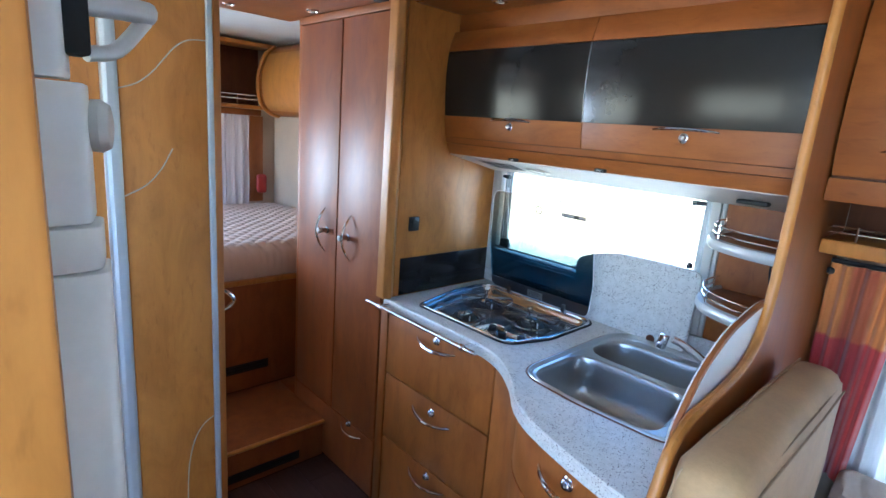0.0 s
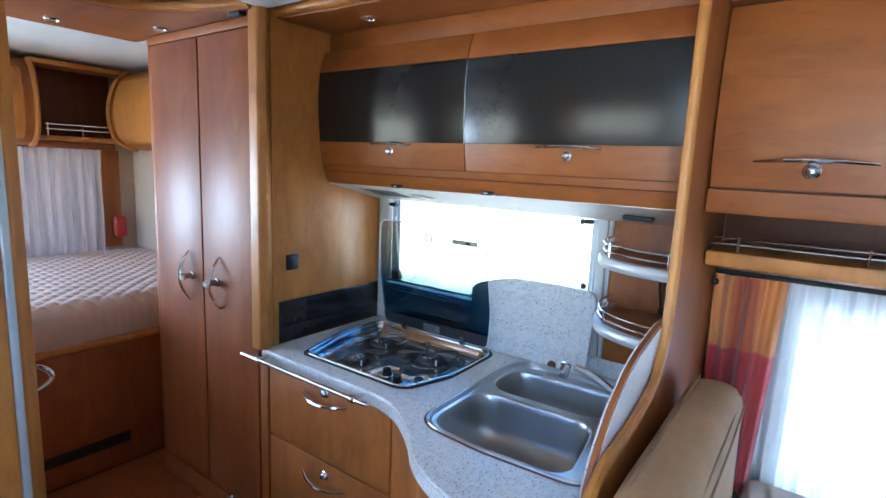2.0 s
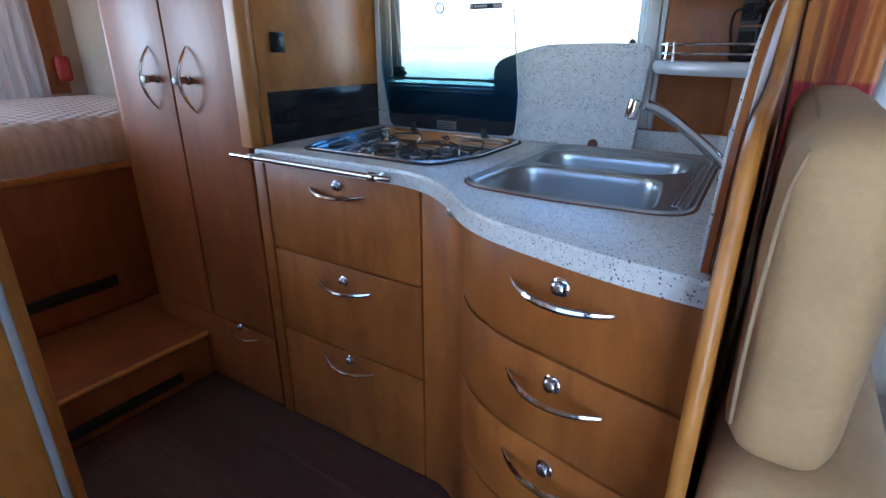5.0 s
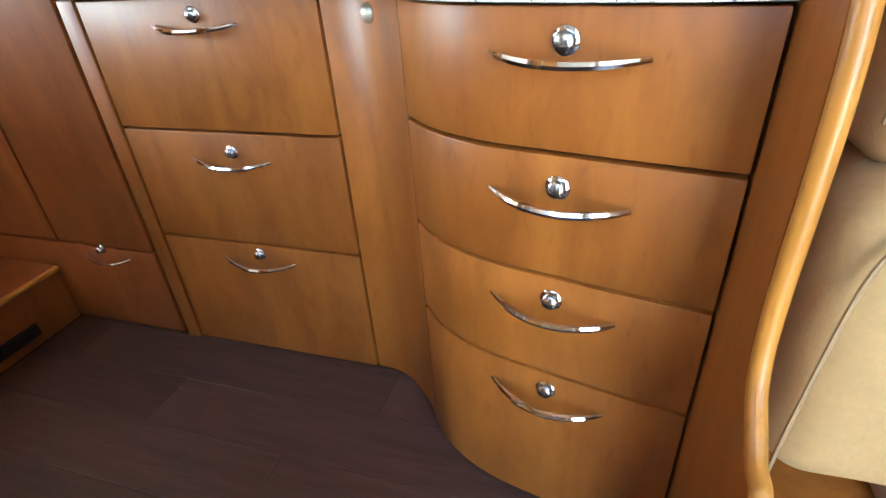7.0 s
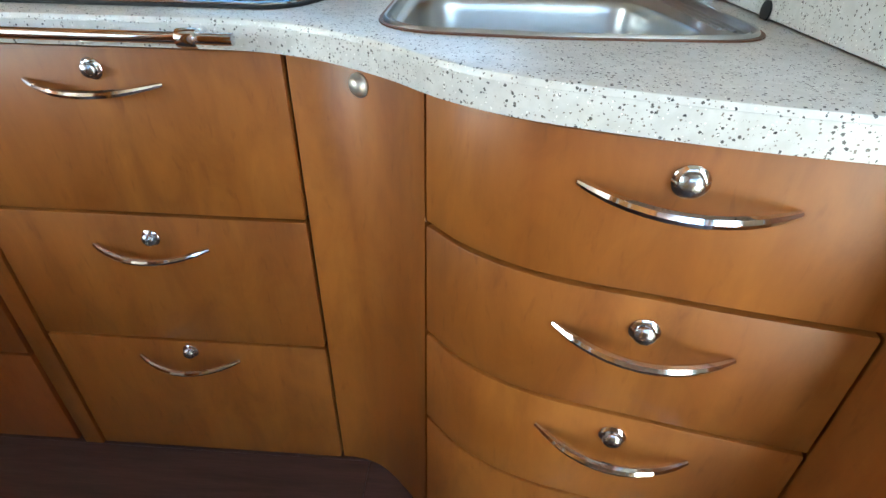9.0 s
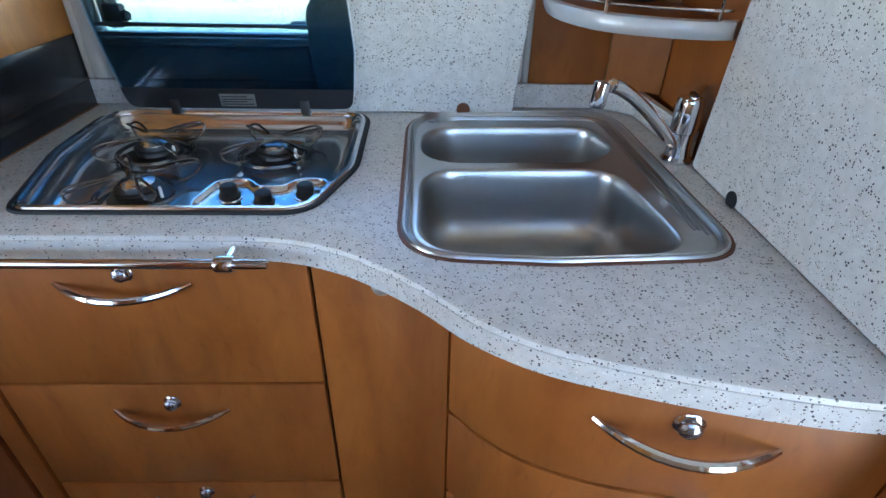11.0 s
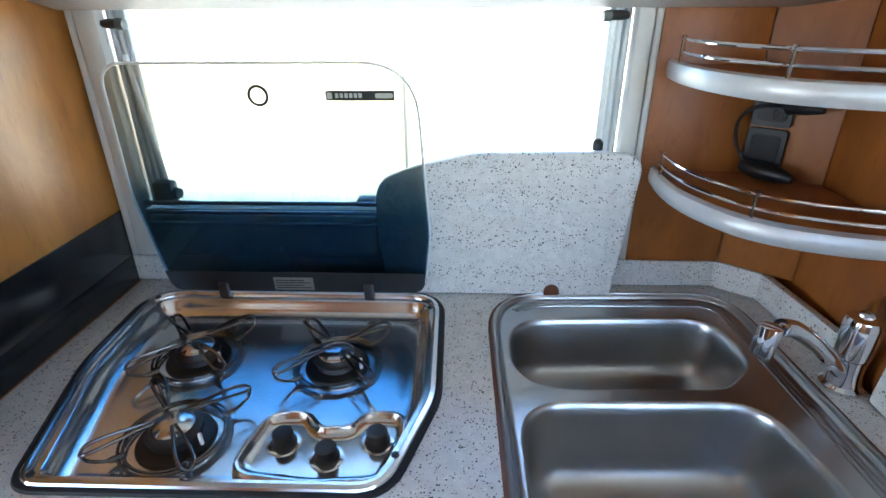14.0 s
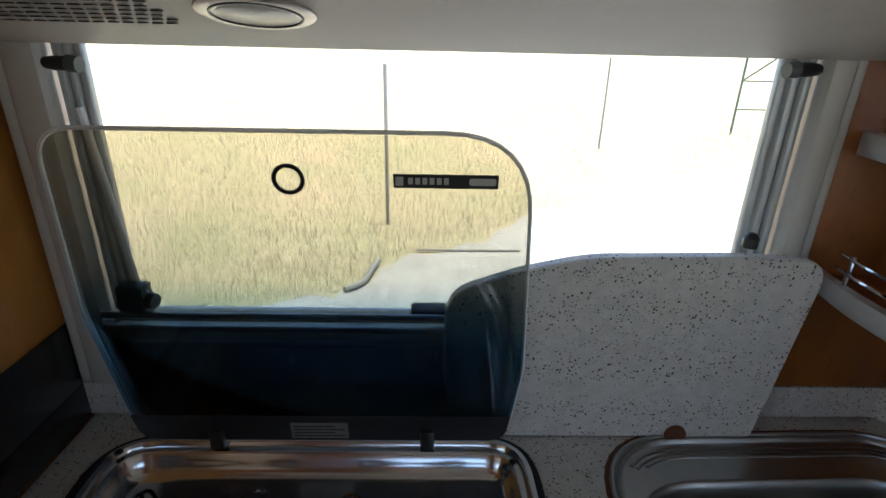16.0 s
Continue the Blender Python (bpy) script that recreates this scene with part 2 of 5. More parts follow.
PANE = glass("window_acrylic", (0.93, 0.95, 0.95))
FROST = plain("dark_satin_glass", (0.016, 0.015, 0.014), 0.2, 0, 0.08, 8, 0.0, 0.02, 0.0, 0.45)
ALU = brushed("anodised_aluminium", (0.62, 0.66, 0.7), 0.34, (60, 60, 2))
SATIN_ALU = plain("satin_aluminium_strip", (0.5, 0.56, 0.6), 0.42, 0.35, 0.04, 30, 0.02)
SILVER = plain("silver_plastic", (0.6, 0.61, 0.61), 0.38, 0.4, 0.05, 25, 0.02)
GUIDE = plain("grey_guide_aluminium", (0.55, 0.57, 0.57), 0.38, 0.35, 0.05, 25, 0.02)
FRAME = plain("grey_window_frame", (0.56, 0.54, 0.49), 0.42, 0, 0.05, 12, 0.02)
WHITE = plain("white_plastic", (0.84, 0.86, 0.86), 0.4, 0, 0.04, 10, 0.02)
CEIL = plain("ceiling_cloth", (0.66, 0.68, 0.64), 0.85, 0, 0.04, 6, 0.12)
UNDER = plain("cream_soffit_laminate", (0.62, 0.58, 0.52), 0.55, 0, 0.05, 8, 0.04)
WALL = plain("beige_wall_laminate", (0.56, 0.45, 0.33), 0.6, 0, 0.06, 7, 0.06)
LEATHER = plain("beige_suede", (0.42, 0.265, 0.12), 0.72, 0, 0.12, 9, 0.25, 0.06, 0.04)
LEATHER2 = plain("light_beige_leather", (0.38, 0.31, 0.25), 0.5, 0, 0.08, 9, 0.2)
SEAM = plain("seam_thread", (0.33, 0.22, 0.12), 0.8)
QUILT = plain("quilted_mattress_cloth", (0.62, 0.5, 0.42), 0.85, 0, 0.05, 10, 0.2, 0.05, 0.3)
DRAPE = translucent("pale_pleated_cloth", (0.58, 0.51, 0.48), 0.06, 0.06)
SHEER = translucent("white_sheer_cloth", (0.7, 0.71, 0.72), 0.08, 0.22)
PLAID = curtain_plaid()
RED = plain("red_plastic", (0.4, 0.03, 0.02), 0.4)
PAPER = plain("printed_label_foil", (0.2, 0.19, 0.17), 0.5, 0, 0.15, 60)
PRINT = plain("black_print", (0.01, 0.01, 0.012), 0.5)
PRINT_PALE = plain("pale_print", (0.5, 0.5, 0.46), 0.5)
LENS = plain("lamp_lens", (0.5, 0.48, 0.43), 0.3)


# ---- mesh helpers ----
def root_of(ob):
    while ob.parent:
        ob = ob.parent
    return ob


def part(name, bm, mat, parent=None, label="", smooth=True):
    """One bmesh, in world metres, as one mesh under a thing or part."""
    if parent is not None:
        bmesh.ops.translate(bm, verts=bm.verts, vec=-root_of(parent).location)
    bmesh.ops.recalc_face_normals(bm, faces=bm.faces)
    me = bpy.data.meshes.new(name)
    bm.to_mesh(me)
    bm.free()
    if smooth:
        for p in me.polygons:
            p.use_smooth = True
        me.set_sharp_from_angle(angle=radians(38))
    me.materials.append(mat)
    ob = new(name, me)
    ob.parent = parent
    return tagged(ob, label) if label else ob


def thing(name, label, category, base=(0, 0, 0), group="", kind=""):
    ob = new(name)
    ob.location = base
    ob.empty_display_size = 0.05
    return tagged(ob, label, category, group, kind)


def box(x0, x1, y0, y1, z0, z1, bevel=0.003, seg=2, bm=None):
    bm = bm or bmesh.new()
    r = bmesh.ops.create_cube(bm, size=1, matrix=Matrix.LocRotScale(((x0 + x1) / 2, (y0 + y1) / 2, (z0 + z1) / 2), None, (abs(x1 - x0), abs(y1 - y0), abs(z1 - z0))))
    if bevel:
        vs = set(r["verts"])
        bmesh.ops.bevel(bm, geom=[e for e in bm.edges if e.verts[0] in vs], offset=bevel, segments=seg, affect="EDGES", profile=0.5)
    return bm


AX = {"x": (1, 2, 0), "y": (0, 2, 1), "z": (0, 1, 2)}


def lift(p, axis, a):
    v = [0, 0, 0]
    i, j, k = AX[axis]
    v[i], v[j], v[k] = p[0], p[1], a
    return v


def round_poly(pts, r, seg=6):
    """A closed outline with its corners rounded; r is one radius or one per corner."""
    out, n = [], len(pts)
    rs = r if isinstance(r, (list, tuple)) else [r] * n
    for i in range(n):
        p, a, b = Vector(pts[i]), Vector(pts[i - 1]), Vector(pts[(i + 1) % n])
        u, w = (a - p).normalized(), (b - p).normalized()
        ang = u.angle(w)
        if rs[i] <= 0 or ang > 3.1:
            out.append(tuple(p))
            continue
        d = min(rs[i] / math.tan(ang / 2), 0.48 * (a - p).length, 0.48 * (b - p).length)
        s, e = p + u * d, p + w * d
        for k in range(seg + 1):
            t = k / seg
            out.append(tuple(s * (1 - t) ** 2 + p * 2 * t * (1 - t) + e * t * t))
    return out


def smooth_line(pts, n=8):
    """A curve through points, each segment in n steps."""
    P = [Vector(p) for p in pts]
    P = [2 * P[0] - P[1]] + P + [2 * P[-1] - P[-2]]
    out = []
    for i in range(1, len(P) - 2):
        a, b, c, d = P[i - 1:i + 3]
        for k in range(n):
            t = k / n
            out.append(0.5 * (2 * b + (c - a) * t + (2 * a - 5 * b + 4 * c - d) * t * t + (3 * b - a - 3 * c + d) * t ** 3))
    return out + [P[-2]]


def inset(pts, d):
    """An outline moved inwards by d."""
    n = len(pts)
    area = sum(pts[i][0] * pts[(i + 1) % n][1] - pts[(i + 1) % n][0] * pts[i][1] for i in range(n))
    s = 1 if area > 0 else -1
    out = []
    for i in range(n):
        p, a, b = Vector(pts[i]), Vector(pts[i - 1]), Vector(pts[(i + 1) % n])
        e1, e2 = (p - a).normalized(), (b - p).normalized()
        n1, n2 = Vector((-e1.y, e1.x)) * s, Vector((-e2.y, e2.x)) * s
        m = (n1 + n2)
        m = m / max(0.35, m.length_squared) * 2 if m.length > 1e-6 else n1
        q = p + m * d
        out.append((q.x, q.y))
    return out


def prism(pts, axis, a0, a1, edge=0.0, bm=None):
    """An outline pulled along an axis, its rims rounded by edge."""
    bm = bm or bmesh.new()
    if edge:
        rings = [(inset(pts, edge), a0), (inset(pts, edge * 0.3), a0 + edge * 0.3), (pts, a0 + edge), (pts, a1 - edge), (inset(pts, edge * 0.3), a1 - edge * 0.3), (inset(pts, edge), a1)]
    else:
        rings = [(pts, a0), (pts, a1)]
    return loft([[lift(p, axis, a) for p in ring] for ring, a in rings], True, True, bm)


def loft(rings, cap0=False, cap1=False, bm=None, closed=True):
    bm = bm or bmesh.new()
    vs = [[bm.verts.new(p) for p in r] for r in rings]
    n = len(rings[0])
    for a, b in zip(vs, vs[1:]):
        for i in range(n if closed else n - 1):
            j = (i + 1) % n
            bm.faces.new((a[i], a[j], b[j], b[i]))
    if cap0:
        fill(bm, vs[0])
    if cap1:
        fill(bm, vs[-1])
    return bm


def fill(bm, loop):
    es = [bm.edges.get((loop[i], loop[(i + 1) % len(loop)])) or bm.edges.new((loop[i], loop[(i + 1) % len(loop)])) for i in range(len(loop))]
    bmesh.ops.triangle_fill(bm, use_beauty=True, use_dissolve=False, edges=es)


def slab(outer, holes, z0, z1, edge=0.006):
    """A flat plate with holes and a rounded upper rim."""
    bm = bmesh.new()
    rings = [(outer, z0), (outer, z1 - edge), (inset(outer, edge * 0.3), z1 - edge * 0.3), (inset(outer, edge), z1)]
    vs = [[bm.verts.new((*p, z)) for p in r] for r, z in rings]
    n = len(outer)
    for a, b in zip(vs, vs[1:]):
        for i in range(n):
            bm.faces.new((a[i], a[(i + 1) % n], b[(i + 1) % n], b[i]))
    tops, bots = [vs[-1]], [vs[0]]
    for h in holes:
        t, b = [bm.verts.new((*p, z1)) for p in h], [bm.verts.new((*p, z0)) for p in h]
        for i in range(len(h)):
            bm.faces.new((t[i], t[(i + 1) % len(h)], b[(i + 1) % len(h)], b[i]))
        tops.append(t)
        bots.append(b)
    for loops in (tops, bots):
        es = [bm.edges.get((lp[i], lp[(i + 1) % len(lp)])) for lp in loops for i in range(len(lp))]
        bmesh.ops.triangle_fill(bm, use_beauty=True, use_dissolve=False, edges=es)
    return bm


def tube(pts, r, seg=8, bm=None, cap=True):
    """A round bar along points; r is one radius or one per point."""
    P = [Vector(p) for p in pts]
    rs = r if isinstance(r, (list, tuple)) else [r] * len(P)
    rings, up = [], None
    for i, p in enumerate(P):
        t = (P[min(i + 1, len(P) - 1)] - P[max(i - 1, 0)]).normalized()
        if up is None:
            up = t.orthogonal().normalized()
        up = (up - t * up.dot(t)).normalized()
        side = t.cross(up)
        rings.append([p + (up * math.cos(2 * math.pi * k / seg) + side * math.sin(2 * math.pi * k / seg)) * rs[i] for k in range(seg)])
    bm = bm or bmesh.new()
    vs = [[bm.verts.new(q) for q in ring] for ring in rings]
    for a, b in zip(vs, vs[1:]):
        for i in range(seg):
            bm.faces.new((a[i], a[(i + 1) % seg], b[(i + 1) % seg], b[i]))
    if cap:
        bm.faces.new(vs[0][::-1])
        bm.faces.new(vs[-1])
    return bm


def lathe(profile, m=None, seg=20, bm=None):
    """A turned body: (radius, height) rows about z, then placed by m."""
    bm = bm or bmesh.new()
    m = m or Matrix()
    rings = [[m @ Vector((max(r, 1e-4) * math.cos(2 * math.pi * k / seg), max(r, 1e-4) * math.sin(2 * math.pi * k / seg), h)) for k in range(seg)] for r, h in profile]
    vs = [[bm.verts.new(q) for q in ring] for ring in rings]
    for a, b in zip(vs, vs[1:]):
        for i in range(seg):
            bm.faces.new((a[i], a[(i + 1) % seg], b[(i + 1) % seg], b[i]))
    bm.faces.new(vs[0][::-1])
    bm.faces.new(vs[-1])
    return bm


def wavy_sheet(p0, p1, z0, z1, amp, waves, nx=90, nz=10, gather=0.0, flare=0.0, thick=0.0015):
    """Hanging cloth between two plan points, in folds."""
    bm = bmesh.new()
    a, b = Vector((*p0, 0)), Vector((*p1, 0))
    d = b - a
    nrm = Vector((-d.y, d.x, 0)).normalized()
    grid = []
    for j in range(nz + 1):
        v = j / nz
        row = []
        for i in range(nx + 1):
            u = i / nx
            uu = u + gather * (1 - v) * (0.5 - u) * 0.3
            ph = 2 * math.pi * waves * u
            off = amp * (math.sin(ph) + 0.35 * math.sin(2.3 * ph + 1.1)) * (0.75 + 0.4 * (1 - v)) + 0.25 * amp * math.sin(9 * v + ph * 0.3)
            p = a + d * (uu + flare * (1 - v) * (u - 0.2)) + nrm * off
            row.append(bm.verts.new((p.x, p.y, z0 + (z1 - z0) * v)))
        grid.append(row)
    for j in range(nz):
        for i in range(nx):
            bm.faces.new((grid[j][i], grid[j][i + 1], grid[j + 1][i + 1], grid[j + 1][i]))
    return bm


def cushion(x0, x1, y0, y1, z0, z1, r, puff=0.01, seed=0, cuts=10):
    """An upholstered block with soft edges and uneven faces."""
    bm = bmesh.new()
    bmesh.ops.create_cube(bm, size=2)
    bmesh.ops.subdivide_edges(bm, edges=bm.edges[:], cuts=cuts, use_grid_fill=True)
    c, h = Vector(((x0 + x1) / 2, (y0 + y1) / 2, (z0 + z1) / 2)), Vector(((x1 - x0) / 2, (y1 - y0) / 2, (z1 - z0) / 2))
    for v in bm.verts:
        p = Vector([v.co[i] * h[i] for i in range(3)])
        core = Vector([max(-(h[i] - r), min(h[i] - r, p[i])) for i in range(3)])
        d = p - core
        if d.length > 1e-6:
            p = core + d.normalized() * r
        bulge = (1 - v.co.x ** 2) * (1 - v.co.y ** 2) + (1 - v.co.y ** 2) * (1 - v.co.z ** 2) + (1 - v.co.x ** 2) * (1 - v.co.z ** 2)
        p += p.normalized() * puff * bulge * 0.7
        p += Vector((1, 1, 1)) * 0.003 * noise.noise((p + c) * 9 + Vector((seed, 0, 0)))
        v.co = c + p
    return bm


# ---- setting ----
Z_CEIL = 1.985
Y_WALL = 0.545


def setting(name, bm, mat, label, category="wall", smooth=True):
    return tagged(part(name, bm, mat, None, "", smooth), label, category, "", "structure")


def plate_with_hole(x0, x1, z0, z1, holes, y0, y1):
    """An upright wall along x with openings through it."""
    xs = sorted({x0, x1, *[h[0] for h in holes], *[h[1] for h in holes]})
    zs = sorted({z0, z1, *[h[2] for h in holes], *[h[3] for h in holes]})
    bm = bmesh.new()
    for xa, xb in zip(xs, xs[1:]):
        for za, zb in zip(zs, zs[1:]):
            if not any(h[0] <= xa and xb <= h[1] and h[2] <= za and zb <= h[3] for h in holes):
                box(xa, xb, y0, y1, za, zb, 0, bm=bm)
    bmesh.ops.remove_doubles(bm, verts=bm.verts, dist=1e-5)
    seen = {}
    for f in bm.faces:
        seen.setdefault(tuple(round(c, 4) for c in f.calc_center_median()), []).append(f)
    bmesh.ops.delete(bm, geom=[f for fs in seen.values() if len(fs) > 1 for f in fs], context="FACES_ONLY")
    return bm


WIN = (0.042, 0.898, 1.04, 1.42)
DWIN = (1.41, 2.6, 0.72, 1.2)
setting("wall_window_side", plate_with_hole(-2.2, 4.1, -0.03, 2.05, [WIN, DWIN], Y_WALL, Y_WALL + 0.035), WALL, "beige laminate side wall of the motorhome with window openings", smooth=False)
bm = plate_with_hole(-1.8, Y_WALL, -0.03, 2.05, [(-1.68, 0.33, 0.88, 1.54)], 2.12, 2.2)
for v in bm.verts:
    v.co = Vector((-v.co.y, v.co.x, v.co.z))
setting("wall_rear", bm, WALL, "beige laminate rear wall behind the bed", smooth=False)
setting("wall_opposite", plate_with_hole(-2.2, 4.1, -0.03, 2.05, [(-1.9, -0.75, 1.15, 1.6), (0.15, 1.3, 1.36, 1.62), (1.48, 2.08, 0.02, 1.88)], -1.84, -1.8), WALL, "beige laminate wall with windows and the open entrance", smooth=False)
setting("wall_front", box(4.02, 4.1, -1.8, Y_WALL, -0.03, 2.05, 0), WALL, "plain front end of the cab", smooth=False)
setting("ceiling", box(-2.2, 4.1, -1.84, Y_WALL + 0.035, Z_CEIL, Z_CEIL + 0.05, 0), CEIL, "pale grey padded ceiling", "ceiling", False)
floor = setting("floor", box(-2.2, 4.1, -1.84, Y_WALL, -0.05, -0.006, 0), GAP, "dark brown plank floor with a dull shine", "floor", False)

# ---- kitchen ----
def bow_handle(parent, c, span, out, sag, along, stand=0.026, r=0.0042, name="handle"):
    """A slim bowed bar on two feet: c middle, along its direction, out away from the front, sag in its own plane."""
    c, out, along = Vector(c), Vector(out).normalized(), Vector(along).normalized()
    sag = Vector(sag)
    pts, rs = [], []
    for k in range(13):
        t = k / 12 * 2 - 1
        pts.append(c + along * t * span / 2 + sag * (1 - t * t) + out * (stand * (0.04 + 0.96 * (1 - t * t))))
        rs.append(r * (0.55 + 0.45 * (1 - t ** 4)))
    bm = tube(pts, rs, 8)
    return part(name, bm, CHROME, parent, "bowed chrome bar handle")


def axis_to(out):
    return Vector(out).to_track_quat("Z", "Y").to_matrix().to_4x4()


def push_knob(parent, c, out, r=0.0135):
    m = Matrix.Translation(c) @ axis_to(out)
    rose = part("rosette", lathe([(r * 1.18, 0), (r * 1.18, 0.002), (r * 0.95, 0.0045), (r * 0.8, 0.005)], m, 20), CHROME, parent, "round chrome rosette")
    part("push_button", lathe([(r * 0.7, 0.003), (r * 0.72, 0.006), (r * 0.84, 0.008), (r * 0.84, 0.0105), (r * 0.6, 0.0135), (0.0005, 0.0145)], m, 18), KNOB, rose, "satin steel push-lock button")


# carcass behind the fronts, seen in the joints only
FRONT_R = [(0.7465, -0.132), (0.79, -0.178), (0.845, -0.214), (0.907, -0.238), (0.985, -0.256), (1.08, -0.277), (1.186, -0.2975)]
FRONT_C = [(0.553, 0.002), (0.60, -0.002), (0.645, -0.02), (0.69, -0.058), (0.725, -0.096), (0.7435, -0.126)]
curve_r = [(p.x, p.y) for p in smooth_line([(*p, 0) for p in FRONT_R], 6)]
curve_c = [(p.x, p.y) for p in smooth_line([(*p, 0) for p in FRONT_C], 5)]
back = [(1.182, Y_WALL - 0.012), (0.012, Y_WALL - 0.012)]
body = [(0.012, 0.024), (0.55, 0.024)] + [(x + 0.008, y + 0.026) for x, y in curve_c[3:]] + [(x, y + 0.03) for x, y in curve_r[2:]] + back
kitchen = thing("kitchen_cabinet", "pearwood kitchen base cabinet with straight and curved drawer fronts", "cabinet", (0.6, 0.2, 0))
part("carcass", prism(body, "z", 0.0, 0.745), GAP, kitchen, "cabinet body coloured near-black as shade in the joints", False)


def strip_front(line, z0, z1, thick):
    """A bent front panel that follows a plan curve."""
    inner = []
    for i, p in enumerate(line):
        a, b = Vector(line[max(i - 1, 0)]), Vector(line[min(i + 1, len(line) - 1)])
        t = (b - a).normalized()
        nrm = Vector((-t.y, t.x))
        if nrm.y < 0:
            nrm = -nrm
        inner.append((p[0] + nrm.x * thick, p[1] + nrm.y * thick))
    return prism(list(line) + inner[::-1], "z", z0, z1, 0.0022)


for z0, z1, zk in ((0.008, 0.332, 0.309), (0.3375, 0.602, 0.562), (0.6075, 0.857, 0.829)):
    d = part("drawer", box(0.018, 0.547, 0.0, 0.02, z0, z1, 0.0025), WOOD, kitchen, "straight pearwood drawer front")
    push_knob(d, (0.289, 0.0, zk), (0, -1, 0), 0.0125)
    bow_handle(d, (0.284, 0.0, zk - 0.018), 0.192, (0, -1, 0), (0, 0, -0.008), (1, 0, 0), 0.034, 0.0056)
filler = part("corner_panel", strip_front(curve_c, 0.008, 0.857, 0.018), WOOD, kitchen, "hollow-curved pearwood corner panel")
m = Matrix.Translation((0.653, -0.026, 0.827)) @ axis_to((-0.55, -0.83, 0))
part("push_button", lathe([(0.0155, 0), (0.0155, 0.003), (0.013, 0.005), (0.012, 0.008), (0.008, 0.0115), (0.0005, 0.0125)], m, 20), NICKEL, filler, "round satin nickel push button")
for z0, z1, zk in ((0.008, 0.328, 0.303), (0.3335, 0.51, 0.481), (0.5155, 0.69, 0.655), (0.696, 0.857, 0.829)):
    d = part("drawer", strip_front(curve_r, z0, z1, 0.02), WOOD, kitchen, "outward-curved pearwood drawer front")
    out = Vector((-0.235, -0.97, 0))
    push_knob(d, (0.988, -0.2572, zk - 0.006), out, 0.0138)
    bow_handle(d, (0.987, -0.2562, zk - 0.021), 0.184, out, (0, 0, -0.004), (0.97, -0.235, 0), 0.036, 0.0062)

# worktop with cut-outs
WT_FRONT = [(0.0, -0.014), (0.25, -0.016), (0.45, -0.016), (0.53, -0.022), (0.60, -0.046), (0.655, -0.08), (0.71, -0.124), (0.765, -0.178), (0.83, -0.22), (0.905, -0.248), (1.01, -0.277), (1.10, -0.295), (1.187, -0.305)]
front = [(p.x, p.y) for p in smooth_line([(*p, 0) for p in WT_FRONT], 5)]
wt_outline = front + [(1.187, Y_WALL - 0.002), (0.003, Y_WALL - 0.002)]
HOB = round_poly([(0.128, 0.04), (0.55, 0.042), (0.6, 0.2), (0.596, 0.482), (0.054, 0.482), (0.066, 0.26)], [0.042, 0.06, 0.16, 0.07, 0.075, 0.3], 9)
SINK = round_poly([(0.682, -0.066), (0.88, -0.08), (1.125, -0.066), (1.106, 0.496), (0.677, 0.486)], [0.09, 0.3, 0.075, 0.085, 0.12], 9)
worktop = thing("worktop", "pale speckled laminate worktop with a wave-shaped front edge", "worktop", (0.6, 0.2, 0.862))
part("top_plate", slab(wt_outline, [inset(HOB, 0.008), inset(SINK, 0.008)], 0.862, 0.9, 0.007), TOP, worktop)
wide = [(x, y - 0.0015) for x, y in front]
part("edge_band", prism(wide + [(x, y + 0.001) for x, y in front][::-1], "z", 0.8625, 0.892), TOP, worktop, "speckled front edge band")

# upstand round the back of the worktop
up = thing("upstand", "pale speckled laminate upstand along the back of the worktop", "upstand", (1.0, 0.53, 0.9))
U1, U2, U3 = (1.092, 0.526), (1.152, 0.478), (1.17, 0.25)


def bar_between(a, b, thick, z0, z1, edge=0.002):
    a, b = Vector(a), Vector(b)
    t = (b - a).normalized()
    nrm = Vector((-t.y, t.x)) * thick
    return prism([tuple(a), tuple(b), tuple(b + nrm), tuple(a + nrm)], "z", z0, z1, edge)


for a, b in (((0.0, 0.526), (0.075, 0.526)), ((0.075, 0.526), U1), (U1, U2), (U2, U3)):
    part("upstand_strip", bar_between(a, b, 0.014, 0.9005, 0.952), TOP, up)

# towel rail on the worktop's front
rail = thing("towel_rail", "chrome towel rail on brackets below the worktop edge", "rail", (0.2, -0.06, 0.885))
part("rail_bar", tube([(-0.045, -0.058, 0.884), (0.515, -0.058, 0.884)], 0.0068, 12), CHROME, rail)
for x in (0.035, 0.462):
    part("bracket", tube([(x, -0.016, 0.884), (x, -0.058, 0.884)], 0.006, 10, lathe([(0.0105, -0.012), (0.0115, -0.008), (0.0115, 0.008), (0.0105, 0.012)], Matrix.Translation((x, -0.058, 0.884)) @ axis_to((1, 0, 0)), 14)), CHROME, rail)

# hob: pan, burners with wire supports, controls, lid
hob = thing("gas_hob", "three-burner stainless gas hob set into the worktop", "hob", (0.33, 0.26, 0.9))


def ringz(pts, d, z):
    return [(*p, z) for p in inset(pts, d)]


part("gasket", loft([ringz(HOB, -0.003, 0.9005), ringz(HOB, -0.001, 0.904), ringz(HOB, 0.004, 0.905), ringz(HOB, 0.007, 0.9005)]), RUBBER, hob, "black rubber gasket")
